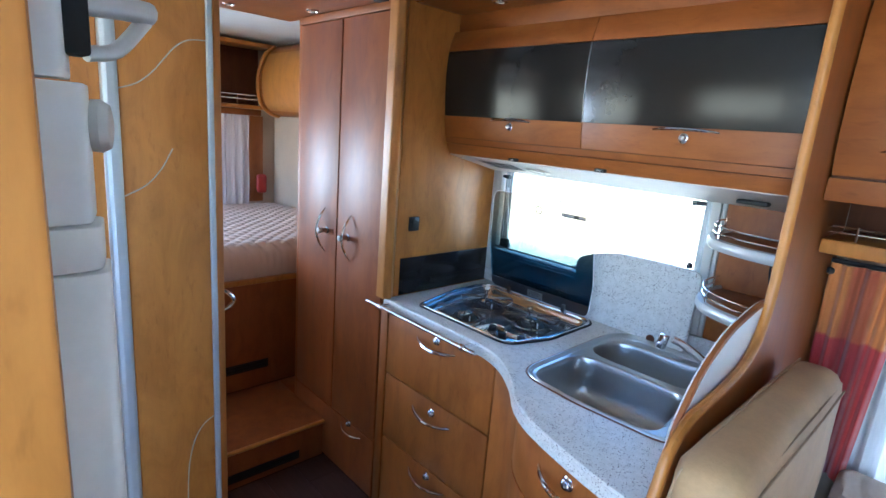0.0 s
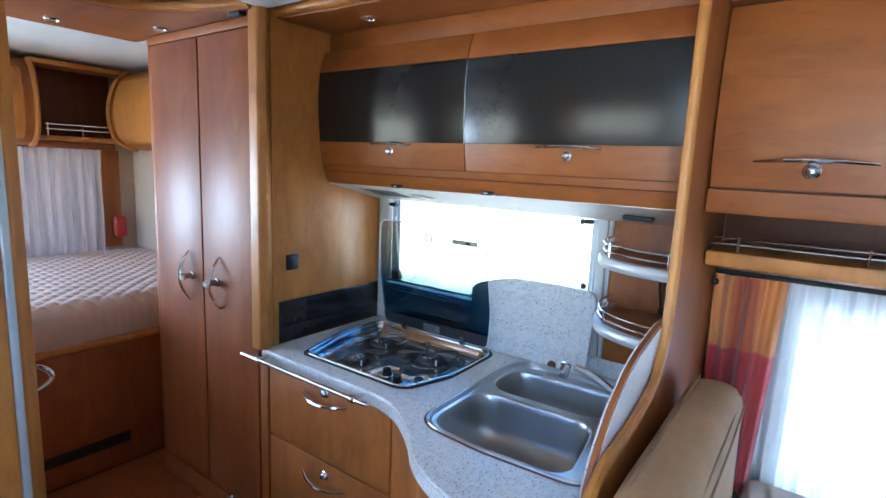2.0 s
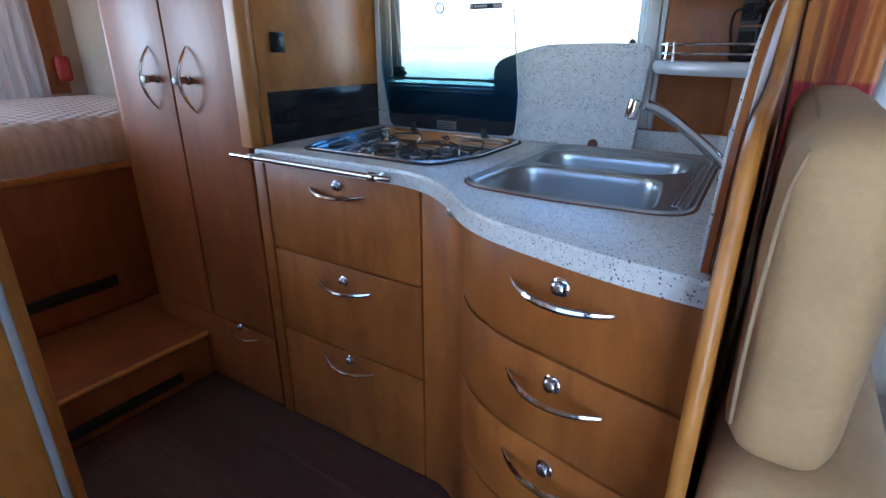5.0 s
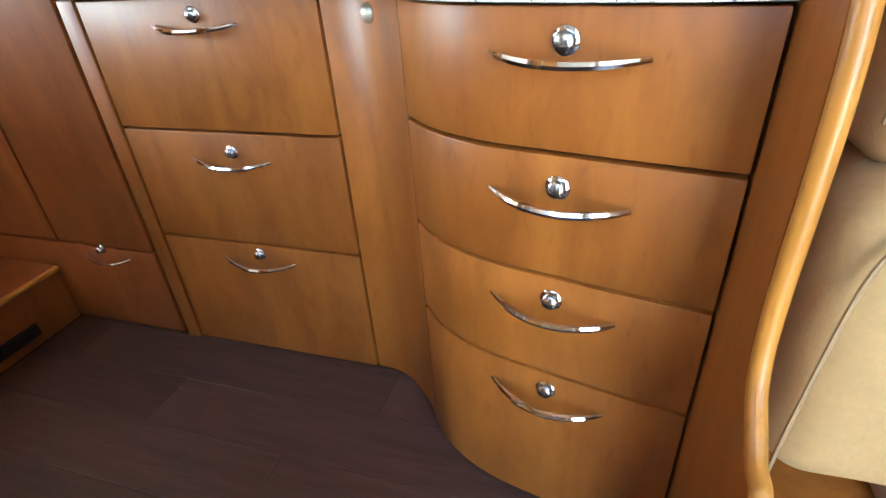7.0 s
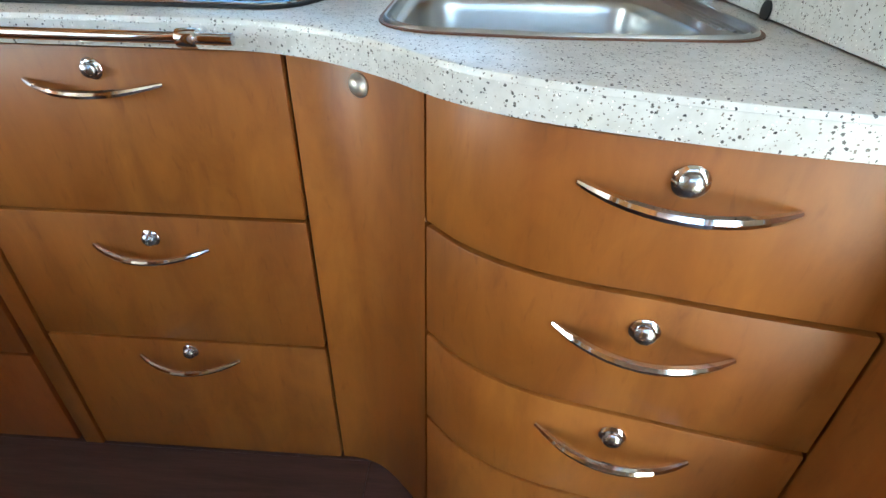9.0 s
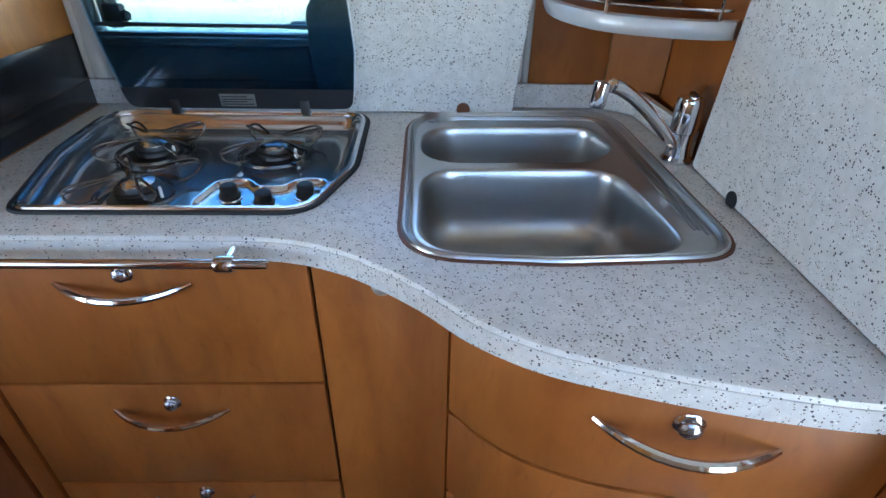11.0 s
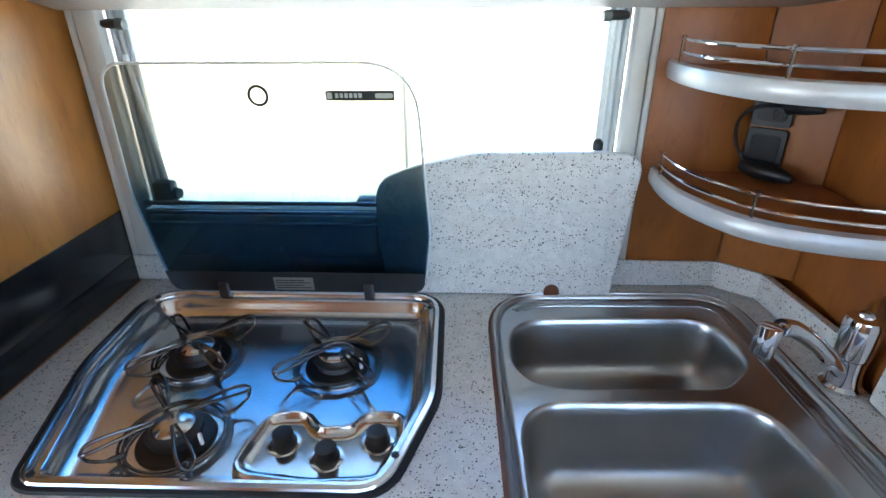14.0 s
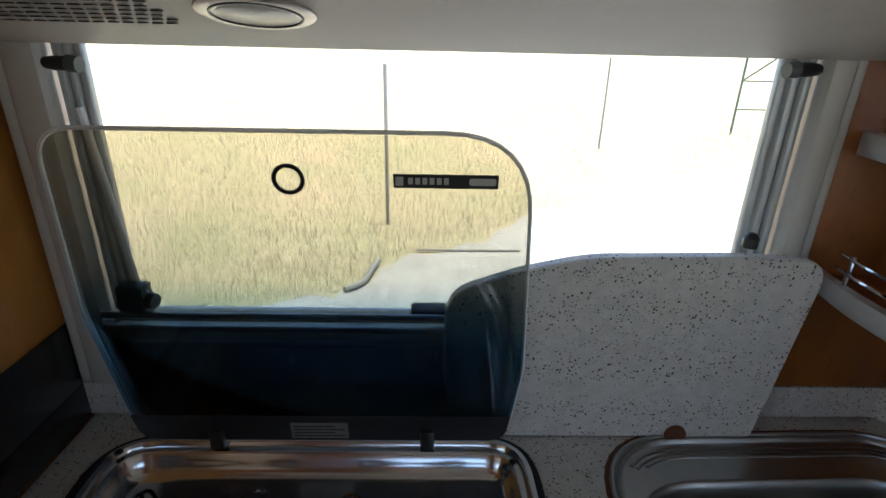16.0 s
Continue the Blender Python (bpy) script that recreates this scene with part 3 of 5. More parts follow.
part("pan", loft([ringz(HOB, 0.004, 0.9025), ringz(HOB, 0.007, 0.907), ringz(HOB, 0.013, 0.9075), ringz(HOB, 0.0165, 0.9035), ringz(HOB, 0.0175, 0.9), ringz(HOB, 0.024, 0.8995), ringz(HOB, 0.0265, 0.897), ringz(HOB, 0.031, 0.887), ringz(HOB, 0.036, 0.878), ringz(HOB, 0.043, 0.8735), ringz(HOB, 0.052, 0.872)], False, True), STEEL_HOB, hob, "recessed stainless pan")
KP = round_poly([(0.352, 0.088), (0.45, 0.078), (0.535, 0.084), (0.557, 0.135), (0.553, 0.192), (0.504, 0.193), (0.483, 0.165), (0.445, 0.162), (0.422, 0.19), (0.372, 0.188)], [0.03, 0.1, 0.035, 0.05, 0.03, 0.028, 0.02, 0.02, 0.028, 0.035], 7)
part("control_panel", loft([ringz(KP, -0.007, 0.8725), ringz(KP, -0.0045, 0.883), ringz(KP, -0.001, 0.8855), ringz(KP, 0.002, 0.885), ringz(KP, 0.0055, 0.879), ringz(KP, 0.011, 0.8755), ringz(KP, 0.015, 0.875)], False, True), STEEL_HOB, hob, "polished raised panel round the gas controls")
for x, y in ((0.403, 0.143), (0.463, 0.121), (0.522, 0.149)):
    kn = part("control_knob", lathe([(0.0165, 0.8752), (0.0165, 0.8795), (0.014, 0.882), (0.0132, 0.894), (0.0105, 0.8965), (0.004, 0.897)], Matrix.Translation((x, y, 0)), 20), BLACK, hob, "round black gas control knob")
    part("knob_collar", lathe([(0.021, 0.8751), (0.021, 0.8765), (0.0175, 0.877)], Matrix.Translation((x, y, 0)), 20), CHROME, kn, "thin chrome collar")


for x, y in ((0.146, 0.058), (0.552, 0.098), (0.083, 0.448), (0.57, 0.448)):
    part("screw", lathe([(0.0052, 0.9072), (0.0046, 0.9088), (0.001, 0.9092)], Matrix.Translation((x, y, 0)), 12), BLACK, hob, "dark screw in the rim")


def burner(x, y, r, turn):
    b = part("burner", lathe([(r * 1.55, 0.872), (r * 1.5, 0.876), (r * 1.2, 0.8775), (r * 1.0, 0.878), (r * 0.95, 0.884), (r * 1.08, 0.887), (r * 1.08, 0.891), (r * 0.75, 0.8935)], Matrix.Translation((x, y, 0)), 32), BURNER, hob, "gas burner with a cast ring")
    part("cap", lathe([(r * 0.82, 0.893), (r * 0.84, 0.898), (r * 0.7, 0.9015), (r * 0.15, 0.9025)], Matrix.Translation((x, y, 0)), 28), STEEL_HOB, b, "round steel burner cap")
    part("igniter", lathe([(0.0028, 0.876), (0.0028, 0.893), (0.0012, 0.895)], Matrix.Translation((x + r * 1.22, y - r * 0.35, 0)), 10), WHITE, b, "small white spark pin")
    for rad in (r * 2.08, r * 1.9):
        ring = [(x + rad * math.cos(a), y + rad * math.sin(a), 0.8795) for a in [2 * math.pi * k / 44 for k in range(45)]]
        part("support_ring", tube(ring, 0.0021, 6), WIRE, b, "round wire ring of the pan support")
    for k in range(4):
        a = turn + k * math.pi / 2
        c, s = math.cos(a), math.sin(a)

        def at(u, v, h):
            return (x + c * r * u - s * v, y + s * r * u + c * v, h)

        half = ((0.62, 0.002, 0.9115), (1.4, 0.0055, 0.912), (2.3, 0.0085, 0.9115), (2.9, 0.0075, 0.9095))
        hairpin = [at(u, v, h) for u, v, h in half] + [at(3.1, 0, 0.906)] + [at(u, -v, h) for u, v, h in half[::-1]]
        part("support_arm", tube(smooth_line(hairpin, 4), 0.0023, 7), WIRE, b, "bent wire hairpin arm")
        foot = smooth_line([at(3.08, 0, 0.905), at(2.98, 0, 0.894), at(2.55, 0, 0.884), at(2.16, 0, 0.8808), at(1.84, 0, 0.8805)], 4)
        part("support_foot", tube(foot, [0.0023] * 10 + [0.0032, 0.0044, 0.0046, 0.0046, 0.0046, 0.0046, 0.0042], 7), WIRE, b, "wire foot clipped to the ring")


burner(0.212, 0.317, 0.032, 0.8)
burner(0.436, 0.307, 0.032, 0.72)
burner(0.26, 0.149, 0.032, 0.66)

# the lid stands open, leaning a little into the room
LEAN = 0.042 / 0.37


def lid_y(z, y0=0.466):
    return y0 - (z - 0.9) * LEAN


LID = round_poly([(0.105, 0.912), (0.562, 0.912), (0.574, 1.03), (0.558, 1.309), (0.104, 1.308), (0.087, 1.1)], [0.06, 0.05, 0.2, 0.085, 0.04, 0.2], 8)
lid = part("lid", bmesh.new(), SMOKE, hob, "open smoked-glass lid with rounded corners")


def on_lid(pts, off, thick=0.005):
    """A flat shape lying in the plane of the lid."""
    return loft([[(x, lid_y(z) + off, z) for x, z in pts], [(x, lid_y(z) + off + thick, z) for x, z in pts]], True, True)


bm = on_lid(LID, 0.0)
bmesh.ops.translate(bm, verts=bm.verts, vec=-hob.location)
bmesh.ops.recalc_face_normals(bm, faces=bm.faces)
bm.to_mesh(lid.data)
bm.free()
# glass edge drawn as a white line: the refracted glint is painted on
rim = [(x, lid_y(z) + 0.0025, z) for x, z in LID]
part("lid_edge", tube(rim + rim[:1], 0.0022, 6), WHITE, lid, "white edge line standing in for light caught in the glass")
part("printed_band", on_lid(round_poly([(0.107, 0.9135), (0.56, 0.9135), (0.566, 0.955), (0.1, 0.955)], [0.05, 0.045, 0.002, 0.002]), -0.0008, 0.0006), PRINT, lid, "black printed band")
part("rating_label", on_lid([(0.293, 0.918), (0.364, 0.918), (0.364, 0.944), (0.293, 0.944)], -0.0018, 0.0008), PAPER, lid, "silver rating label")
bm = bmesh.new()
for k in range(4):
    loft([[(x, lid_y(z) - 0.0026, z) for x, z in pts] for pts in ([(0.297, 0.922 + k * 0.0052), (0.36 - 0.012 * (k % 2), 0.922 + k * 0.0052), (0.36 - 0.012 * (k % 2), 0.924 + k * 0.0052), (0.297, 0.924 + k * 0.0052)],) for _ in (0, 1)][:1], True, False, bm)
part("label_text", bm, PRINT, lid, "small unreadable print")
cx, cz = 0.329, 1.263
circ = [(cx + 0.0135 * math.cos(a), cz + 0.0135 * math.sin(a)) for a in [2 * math.pi * k / 28 for k in range(28)]]
part("ring_mark", tube([(x, lid_y(z) - 0.001, z) for x, z in circ + circ[:1]], 0.0022, 6), PRINT, lid, "black printed ring")
part("nameplate", on_lid(round_poly([(0.428, 1.256), (0.528, 1.256), (0.528, 1.27), (0.428, 1.27)], 0.001, 2), -0.0008, 0.0006), PRINT, lid, "black nameplate with pale marks")
part("nameplate_marks", on_lid(round_poly([(0.5, 1.2595), (0.526, 1.2595), (0.526, 1.2665), (0.5, 1.2665)], 0.003, 3), -0.0016, 0.0006, ), PRINT_PALE, lid, "pale oval mark")
bm = on_lid([(0.43, 1.2585), (0.4375, 1.2585), (0.4375, 1.2675), (0.43, 1.2675)], -0.0016, 0.0006)
for k in range(6):
    x = 0.442 + k * 0.0068
    b2 = on_lid([(x, 1.26), (x + 0.0046, 1.26), (x + 0.0046, 1.2665), (x, 1.2665)], -0.0016, 0.0006)
    me = bpy.data.meshes.new("t")
    b2.to_mesh(me)
    bm.from_mesh(me)
    b2.free()
    bpy.data.meshes.remove(me)
part("nameplate_bars", bm, PRINT_PALE, lid, "pale bars in place of lettering")
for x in (0.2, 0.463):
    part("hinge", box(x - 0.009, x + 0.009, lid_y(0.92) - 0.008, lid_y(0.92) + 0.012, 0.902, 0.932, 0.003), BURNER, hob, "small dark steel lid hinge")

# sink: rim, two bowls, waste, tap
sink = thing("kitchen_sink", "stainless double-bowl sink set into the worktop", "sink", (0.9, 0.2, 0.9))
B1 = round_poly([(0.699, 0.226), (1.0, 0.234), (1.068, 0.3), (1.05, 0.425), (0.699, 0.412)], [0.092, 0.07, 0.08, 0.08, 0.092], 14)
B2 = round_poly([(0.701, -0.047), (0.87, -0.0625), (1.068, -0.05), (1.052, 0.09), (1.032, 0.214), (0.701, 0.206)], [0.075, 0.3, 0.06, 0.16, 0.1, 0.08], 14)
part("sealing_edge", loft([ringz(SINK, d, z) for d, z in ((-0.0062, 0.9003), (-0.0055, 0.9018), (-0.0005, 0.9022), (0.001, 0.9003))]), WOOD_DARK, sink, "thin brown edge of the cut-out")
rim_profile = [(-0.001, 0.9005), (0.0, 0.904), (0.002, 0.9062), (0.0045, 0.9055), (0.006, 0.902), (0.0075, 0.9), (0.009, 0.9025), (0.0105, 0.9045), (0.0125, 0.9025), (0.014, 0.899), (0.0165, 0.8978), (0.0185, 0.8978)]
part("rim", loft([ringz(SINK, d, z) for d, z in rim_profile]), STEEL, sink, "stepped steel rim")
bm = bmesh.new()
es = []
for lp in (ringz(SINK, 0.0184, 0.8979), ringz(B1, -0.0015, 0.8979), ringz(B2, -0.0015, 0.8979)):
    vs = [bm.verts.new(p) for p in lp]
    es += [bm.edges.new((vs[i], vs[(i + 1) % len(vs)])) for i in range(len(vs))]
bmesh.ops.triangle_fill(bm, use_beauty=True, use_dissolve=False, edges=es)
part("deck", bm, STEEL, sink, "flat steel deck between the bowls", False)
for ring_pts, depth in ((B1, 0.108), (B2, 0.125)):
    rings = [(-0.0016, 0.898), (0.0005, 0.8984), (0.003, 0.8972), (0.0055, 0.8935), (0.0075, 0.887), (0.009, 0.878), (0.012, 0.898 - depth * 0.5), (0.0155, 0.898 - depth * 0.7), (0.021, 0.898 - depth * 0.83), (0.03, 0.898 - depth * 0.925), (0.042, 0.898 - depth * 0.98), (0.056, 0.898 - depth), (0.06, 0.898 - depth)]
    part("bowl", loft([ringz(ring_pts, d, z) for d, z in rings], False, True), STEEL, sink, "deep rounded steel bowl")
for d in (0.0225, 0.0295, 0.0365):
    ridge = inset(SINK, d)
    keep = [p[1] > 0.43 or (p[0] > 1.02 and p[1] > -0.03 + d) for p in ridge]
    k = next(i for i in range(len(keep)) if keep[i] and not keep[i - 1])
    ridge = [p for p, ok in zip(ridge[k:] + ridge[:k], keep[k:] + keep[:k]) if ok]
    part("drip_ridge", tube([(*p, 0.8975) for p in ridge], 0.0027, 8), STEEL, sink, "raised steel drip ridge")
for x, y, z in ((0.998, 0.104, 0.7735), (0.985, 0.335, 0.7905)):
    w = part("waste", lathe([(0.024, z), (0.024, z + 0.002), (0.0205, z + 0.003), (0.018, z + 0.001), (0.012, z + 0.0012)], Matrix.Translation((x, y, 0)), 26), CHROME, sink, "round chrome waste")
    bm = bmesh.new()
    for a in (0.4, 2.5, 4.6):
        lathe([(0.0035, z + 0.0012), (0.0035, z + 0.002)], Matrix.Translation((x + 0.009 * math.cos(a), y + 0.009 * math.sin(a), 0)), 8, bm)
    part("waste_holes", bm, BLACK, w, "dark drain holes")
tap = thing("kitchen_tap", "chrome single-lever tap with a folded spout", "tap", (1.148, 0.244, 0.9))
m = Matrix.Translation((1.153, 0.246, 0.9)) @ Matrix.Diagonal((1, 1, 0.93, 1))
part("tap_base", lathe([(0.027, 0), (0.027, 0.006), (0.022, 0.011), (0.0195, 0.03), (0.0195, 0.05), (0.021, 0.055)], m, 24), CHROME, tap)
part("tap_body", lathe([(0.021, 0.056), (0.0225, 0.06), (0.0225, 0.112), (0.02, 0.119), (0.004, 0.121)], m, 24), CHROME, tap)
part("lever", tube([(1.157, 0.25, 1.012), (1.172, 0.262, 1.02), (1.182, 0.27, 1.021)], [0.009, 0.0065, 0.005], 10), CHROME, tap, "short chrome lever")
part("spout", tube(smooth_line([(1.146, 0.245, 0.925), (1.115, 0.228, 0.955), (1.06, 0.196, 1.005), (1.01, 0.169, 1.042), (0.985, 0.156, 1.053)], 5), [0.0115] * 8 + [0.0105] * 13, 12), CHROME, tap)
part("spout_head", lathe([(0.0095, 0), (0.0125, 0.002), (0.0125, 0.034), (0.0105, 0.038), (0.005, 0.038)], Matrix.Translation((0.968, 0.147, 1.062)) @ axis_to((-0.15, -0.08, -1)), 18), CHROME, tap)

# two-part sink cover: one board stands behind the hob lid, one leans on the divider
bb = thing("sink_cover_board", "speckled sink cover board standing upright behind the sink", "board", (0.7, 0.49, 0.9), "sink cover halves")
BOARD = round_poly([(0.498, 0.902), (0.895, 0.902), (0.918, 1.165), (0.80, 1.169), (0.64, 1.166), (0.565, 1.148), (0.482, 1.118), (0.482, 1.0)], [0.01, 0.01, 0.035, 0.3, 0.3, 0.2, 0.05, 0.1], 8)
bm = loft([[(x, 0.484 - (z - 0.9) * 0.05 + d, z) for x, z in inset(BOARD, i)] for i, d in ((0.002, 0), (0, 0.002), (0, 0.014), (0.002, 0.016))], True, True)
part("board", bm, TOP, bb)
part("finger_notch", lathe([(0.014, 0), (0.014, 0.003)], Matrix.Translation((0.79, 0.4815, 0.91)) @ axis_to((0, -1, 0)), 18), WOOD_DARK, bb, "brown half-round finger notch")

lb = thing("sink_cover_board", "speckled sink cover board leaning against the divider panel", "board", (1.175, -0.05, 0.9), "sink cover halves")
SIDE = round_poly([(0.214, 0.902), (0.203, 1.226), (0.03, 1.232), (-0.12, 1.206), (-0.22, 1.15), (-0.286, 1.06), (-0.293, 0.902)], [0.008, 0.07, 0.3, 0.3, 0.2, 0.1, 0.008], 7)


def side_x(z, off):
    return 1.168 + (z - 0.9) * 0.035 + off


for nm, offs, mt, lab in (("board", ((0.0015, 0), (0, 0.0015), (0, 0.004)), TOP, ""), ("board_edge", ((-0.001, 0.0042), (-0.001, 0.012), (0.001, 0.0135)), WOOD, "brown edge band"), ("back_face", ((0.007, 0.0136), (0.007, 0.0145)), WHITE, "plain white back")):
    part(nm, loft([[(side_x(z, d), y, z) for y, z in inset(SIDE, i)] for i, d in offs], True, True), mt, lb, lab)
part("finger_notch", lathe([(0.013, 0), (0.013, 0.002)], Matrix.Translation((side_x(0.91, -0.001), 0.075, 0.91)) @ axis_to((-1, 0, 0)), 18), BLACK, lb, "dark half-round finger notch")

# ---- kitchen window ----
win = thing("window_1", "kitchen window in a grey plastic frame with side guides", "window", (0.47, Y_WALL, 1.0), "", "structure")


def frame_bar(x0, x1, z0, z1, y0, y1, mat, name="frame_bar", bevel=0.004):
    return part(name, box(x0, x1, y0, y1, z0, z1, bevel), mat, win)


frame_bar(0.0045, 0.0185, 0.955, 1.42, Y_WALL - 0.024, Y_WALL - 0.001, FRAME, "window_frame", 0.004)
frame_bar(0.019, 0.0575, 0.955, 1.42, Y_WALL - 0.03, Y_WALL - 0.001, FRAME, "window_frame", 0.009)
frame_bar(0.887, 0.9155, 0.955, 1.42, Y_WALL - 0.03, Y_WALL - 0.001, FRAME, "window_frame", 0.009)
frame_bar(0.916, 0.9285, 0.955, 1.42, Y_WALL - 0.024, Y_WALL - 0.001, FRAME, "window_frame", 0.004)
frame_bar(0.058, 0.8865, 0.955, 1.04, Y_WALL - 0.028, Y_WALL - 0.001, FRAME, "window_sill", 0.006)
for z in (1.024, 1.046, 1.064):
    frame_bar(0.059, 0.8855, z - 0.004, z + 0.004, Y_WALL - 0.036, Y_WALL - 0.0285, ALU, "blind_bar", 0.003)
for x in (0.058, 0.0665, 0.075):
    frame_bar(x, x + 0.008, 1.055, 1.42, Y_WALL - 0.004 + (x - 0.058) * 0.6, Y_WALL + 0.02, GUIDE, "side_guide", 0.003)
for x in (0.855, 0.866, 0.877):
    frame_bar(x, x + 0.0095, 1.055, 1.42, Y_WALL - 0.004 + (0.877 - x) * 0.5, Y_WALL + 0.02, GUIDE, "side_guide", 0.003)
part("pane", box(0.06, 0.88, Y_WALL + 0.022, Y_WALL + 0.026, 1.045, 1.425, 0), PANE, win, "clear acrylic window pane").visible_shadow = False
for x, s, z in ((0.066, 1, 1.357), (0.872, -1, 1.366)):
    catch = part("blind_catch", tube([(x, 0.518, z), (x + s * 0.012, 0.514, z), (x + s * 0.026, 0.512, z)], [0.006, 0.0075, 0.0075], 12), BLACK, win, "black blind catch")
    part("catch_cap", tube([(x + s * 0.0265, 0.512, z), (x + s * 0.038, 0.511, z - 0.001)], [0.0088, 0.0082], 14), BRACKET, catch, "grey round cap")
arm = part("window_stay", tube([(0.075, Y_WALL - 0.006, 1.31), (0.094, Y_WALL - 0.004, 1.09)], 0.005, 8), WHITE, win, "thin telescopic window stay")
part("stay_bracket", box(0.078, 0.114, Y_WALL - 0.03, Y_WALL - 0.004, 1.056, 1.1, 0.006), BRACKET, win, "grey stay bracket")
part("stay_knob", lathe([(0.009, 0), (0.0105, 0.006), (0.009, 0.014)], Matrix.Translation((0.11, Y_WALL - 0.018, 1.078)) @ axis_to((1, -0.3, 0)), 14), BRACKET, win, "grey clamp knob")
part("window_latch", box(0.44, 0.486, Y_WALL - 0.03, Y_WALL + 0.0, 1.057, 1.07, 0.004), BLACK, win, "black window latch")
part("window_latch", lathe([(0.009, 0), (0.009, 0.012), (0.004, 0.018)], Matrix.Translation((0.853, Y_WALL - 0.02, 1.16)), 12), BLACK, win, "black window latch")

# ---- side panel of the wardrobe, by the hob ----
sp = thing("wardrobe_side_panel", "pearwood side panel beside the hob with a dark splash strip", "panel", (-0.01, 0.25, 0.9))
part("panel", box(-0.025, 0.0, 0.028, Y_WALL - 0.003, 0.0, Z_CEIL - 0.002, 0.0015), WOOD_EDGE, sp)
part("splash_strip", box(0.0005, 0.004, 0.05, 0.533, 0.953, 1.043, 0.001), STRIP, sp, "dark glossy splash strip")
part("splash_strip", box(0.0005, 0.004, 0.05, 0.525, 0.9005, 0.9525, 0.001), STRIP, sp, "dark glossy splash strip")
sw = thing("light_switch", "black square rocker switch on the wood panel", "switch", (0.002, 0.103, 1.173))
part("switch_plate", box(0.0005, 0.008, 0.079, 0.127, 1.146, 1.199, 0.003), BLACK, sw)
part("rocker", box(0.008, 0.0115, 0.089, 0.117, 1.157, 1.188, 0.002), BLACK, sw)
post = thing("corner_post", "rounded honey-coloured wooden post beside the wardrobe", "post", (-0.01, 0, 0))
prof = round_poly([(-0.03, -0.03), (0.016, -0.03), (0.026, -0.005), (0.0, 0.026), (-0.03, 0.026)], [0.003, 0.014, 0.012, 0.003, 0.003], 6)
part("post", prism([(x, y) for x, y in prof], "z", 0.902, Z_CEIL - 0.003), WOOD_EDGE, post)
part("post", box(-0.03, 0.0125, -0.002, 0.024, 0.002, 0.86, 0.003), WOOD, post)

# ---- upper kitchen cabinet ----
uc = thing("wall_cabinet", "pearwood wall cabinet with dark satin glass in two bulging flaps", "cabinet", (0.6, 0.4, 1.44))
FACE = [(0.262, 1.436), (0.243, 1.47), (0.23, 1.52), (0.221, 1.58), (0.2145, 1.66), (0.2135, 1.73), (0.22, 1.8), (0.236, 1.85), (0.262, 1.9)]
fl = [(p.x, p.y) for p in smooth_line([(*p, 0) for p in FACE], 5)]


def face_strip(x0, x1, z0, z1, out, thick):
    """A piece of the bulging front between two heights."""
    sel = []
    for k in range(13):
        z = z0 + (z1 - z0) * k / 12
        for (ya, za), (yb, zb) in zip(fl, fl[1:]):
            if za <= z <= zb + 1e-9:
                sel.append((ya + (yb - ya) * (z - za) / (zb - za), z))
                break
    pts = [(y - out, z) for y, z in sel] + [(y - out + thick, z) for y, z in sel][::-1]
    return prism(pts, "x", x0, x1, 0.0015)


part("carcass", prism([(y + 0.022, z) for y, z in fl[:-1]] + [(Y_WALL - 0.003, 1.88), (Y_WALL - 0.003, 1.44)], "x", 0.001, 1.188), WOOD_DARK, uc, "cabinet body")
part("bottom_rail", face_strip(0.001, 1.188, 1.437, 1.4755, 0.0, 0.02), WOOD_H, uc)
part("bottom_rail", face_strip(0.001, 1.188, 1.478, 1.498, 0.001, 0.02), WOOD_H, uc)
for x0, x1, xk in ((0.003, 0.594, 0.319), (0.5965, 1.187, 0.895)):
    f = part("flap", face_strip(x0, x1, 1.5, 1.5745, 0.004, 0.02), WOOD_H, uc, "bulging pearwood flap")
    part("glass_panel", face_strip(x0, x1, 1.5755, 1.797, 0.0025, 0.008), FROST, f, "dark satin glass panel")
    part("top_rail", face_strip(x0, x1, 1.7985, 1.868, 0.004, 0.02), WOOD_H, f)
    bow_handle(f, (xk - 0.0, 0.22, 1.566), 0.17, (0, -1, 0), (0, 0, 0.004), (1, 0, 0))
    push_knob(f, (xk, 0.2225, 1.549), (0, -1, -0.05), 0.0115)
part("glass_joint", face_strip(0.594, 0.5965, 1.5755, 1.797, 0.004, 0.004), ALU, uc, "thin bright joint")
part("top_board", box(0.001, 1.188, 0.262, Y_WALL - 0.003, 1.87, 1.93, 0.002), WOOD_H, uc)

cor = thing("cornice", "pearwood ceiling cornice with small downlights above the cabinet", "cornice", (0.6, 0.15, 1.94))
part("cornice_board", prism(round_poly([(0.03, 0.06), (1.19, 0.10), (1.19, Y_WALL - 0.003), (0.001, Y_WALL - 0.003), (0.001, 0.05)], 0.004, 2), "z", 1.9315, 1.951, 0.002), WOOD_H, cor)
part("cornice_edge", tube([(0.001, 0.05, 1.952), (0.4, 0.066, 1.952), (0.8, 0.083, 1.952), (1.19, 0.098, 1.952)], 0.016, 12), WOOD_EDGE, cor, "rounded honey-coloured edge")


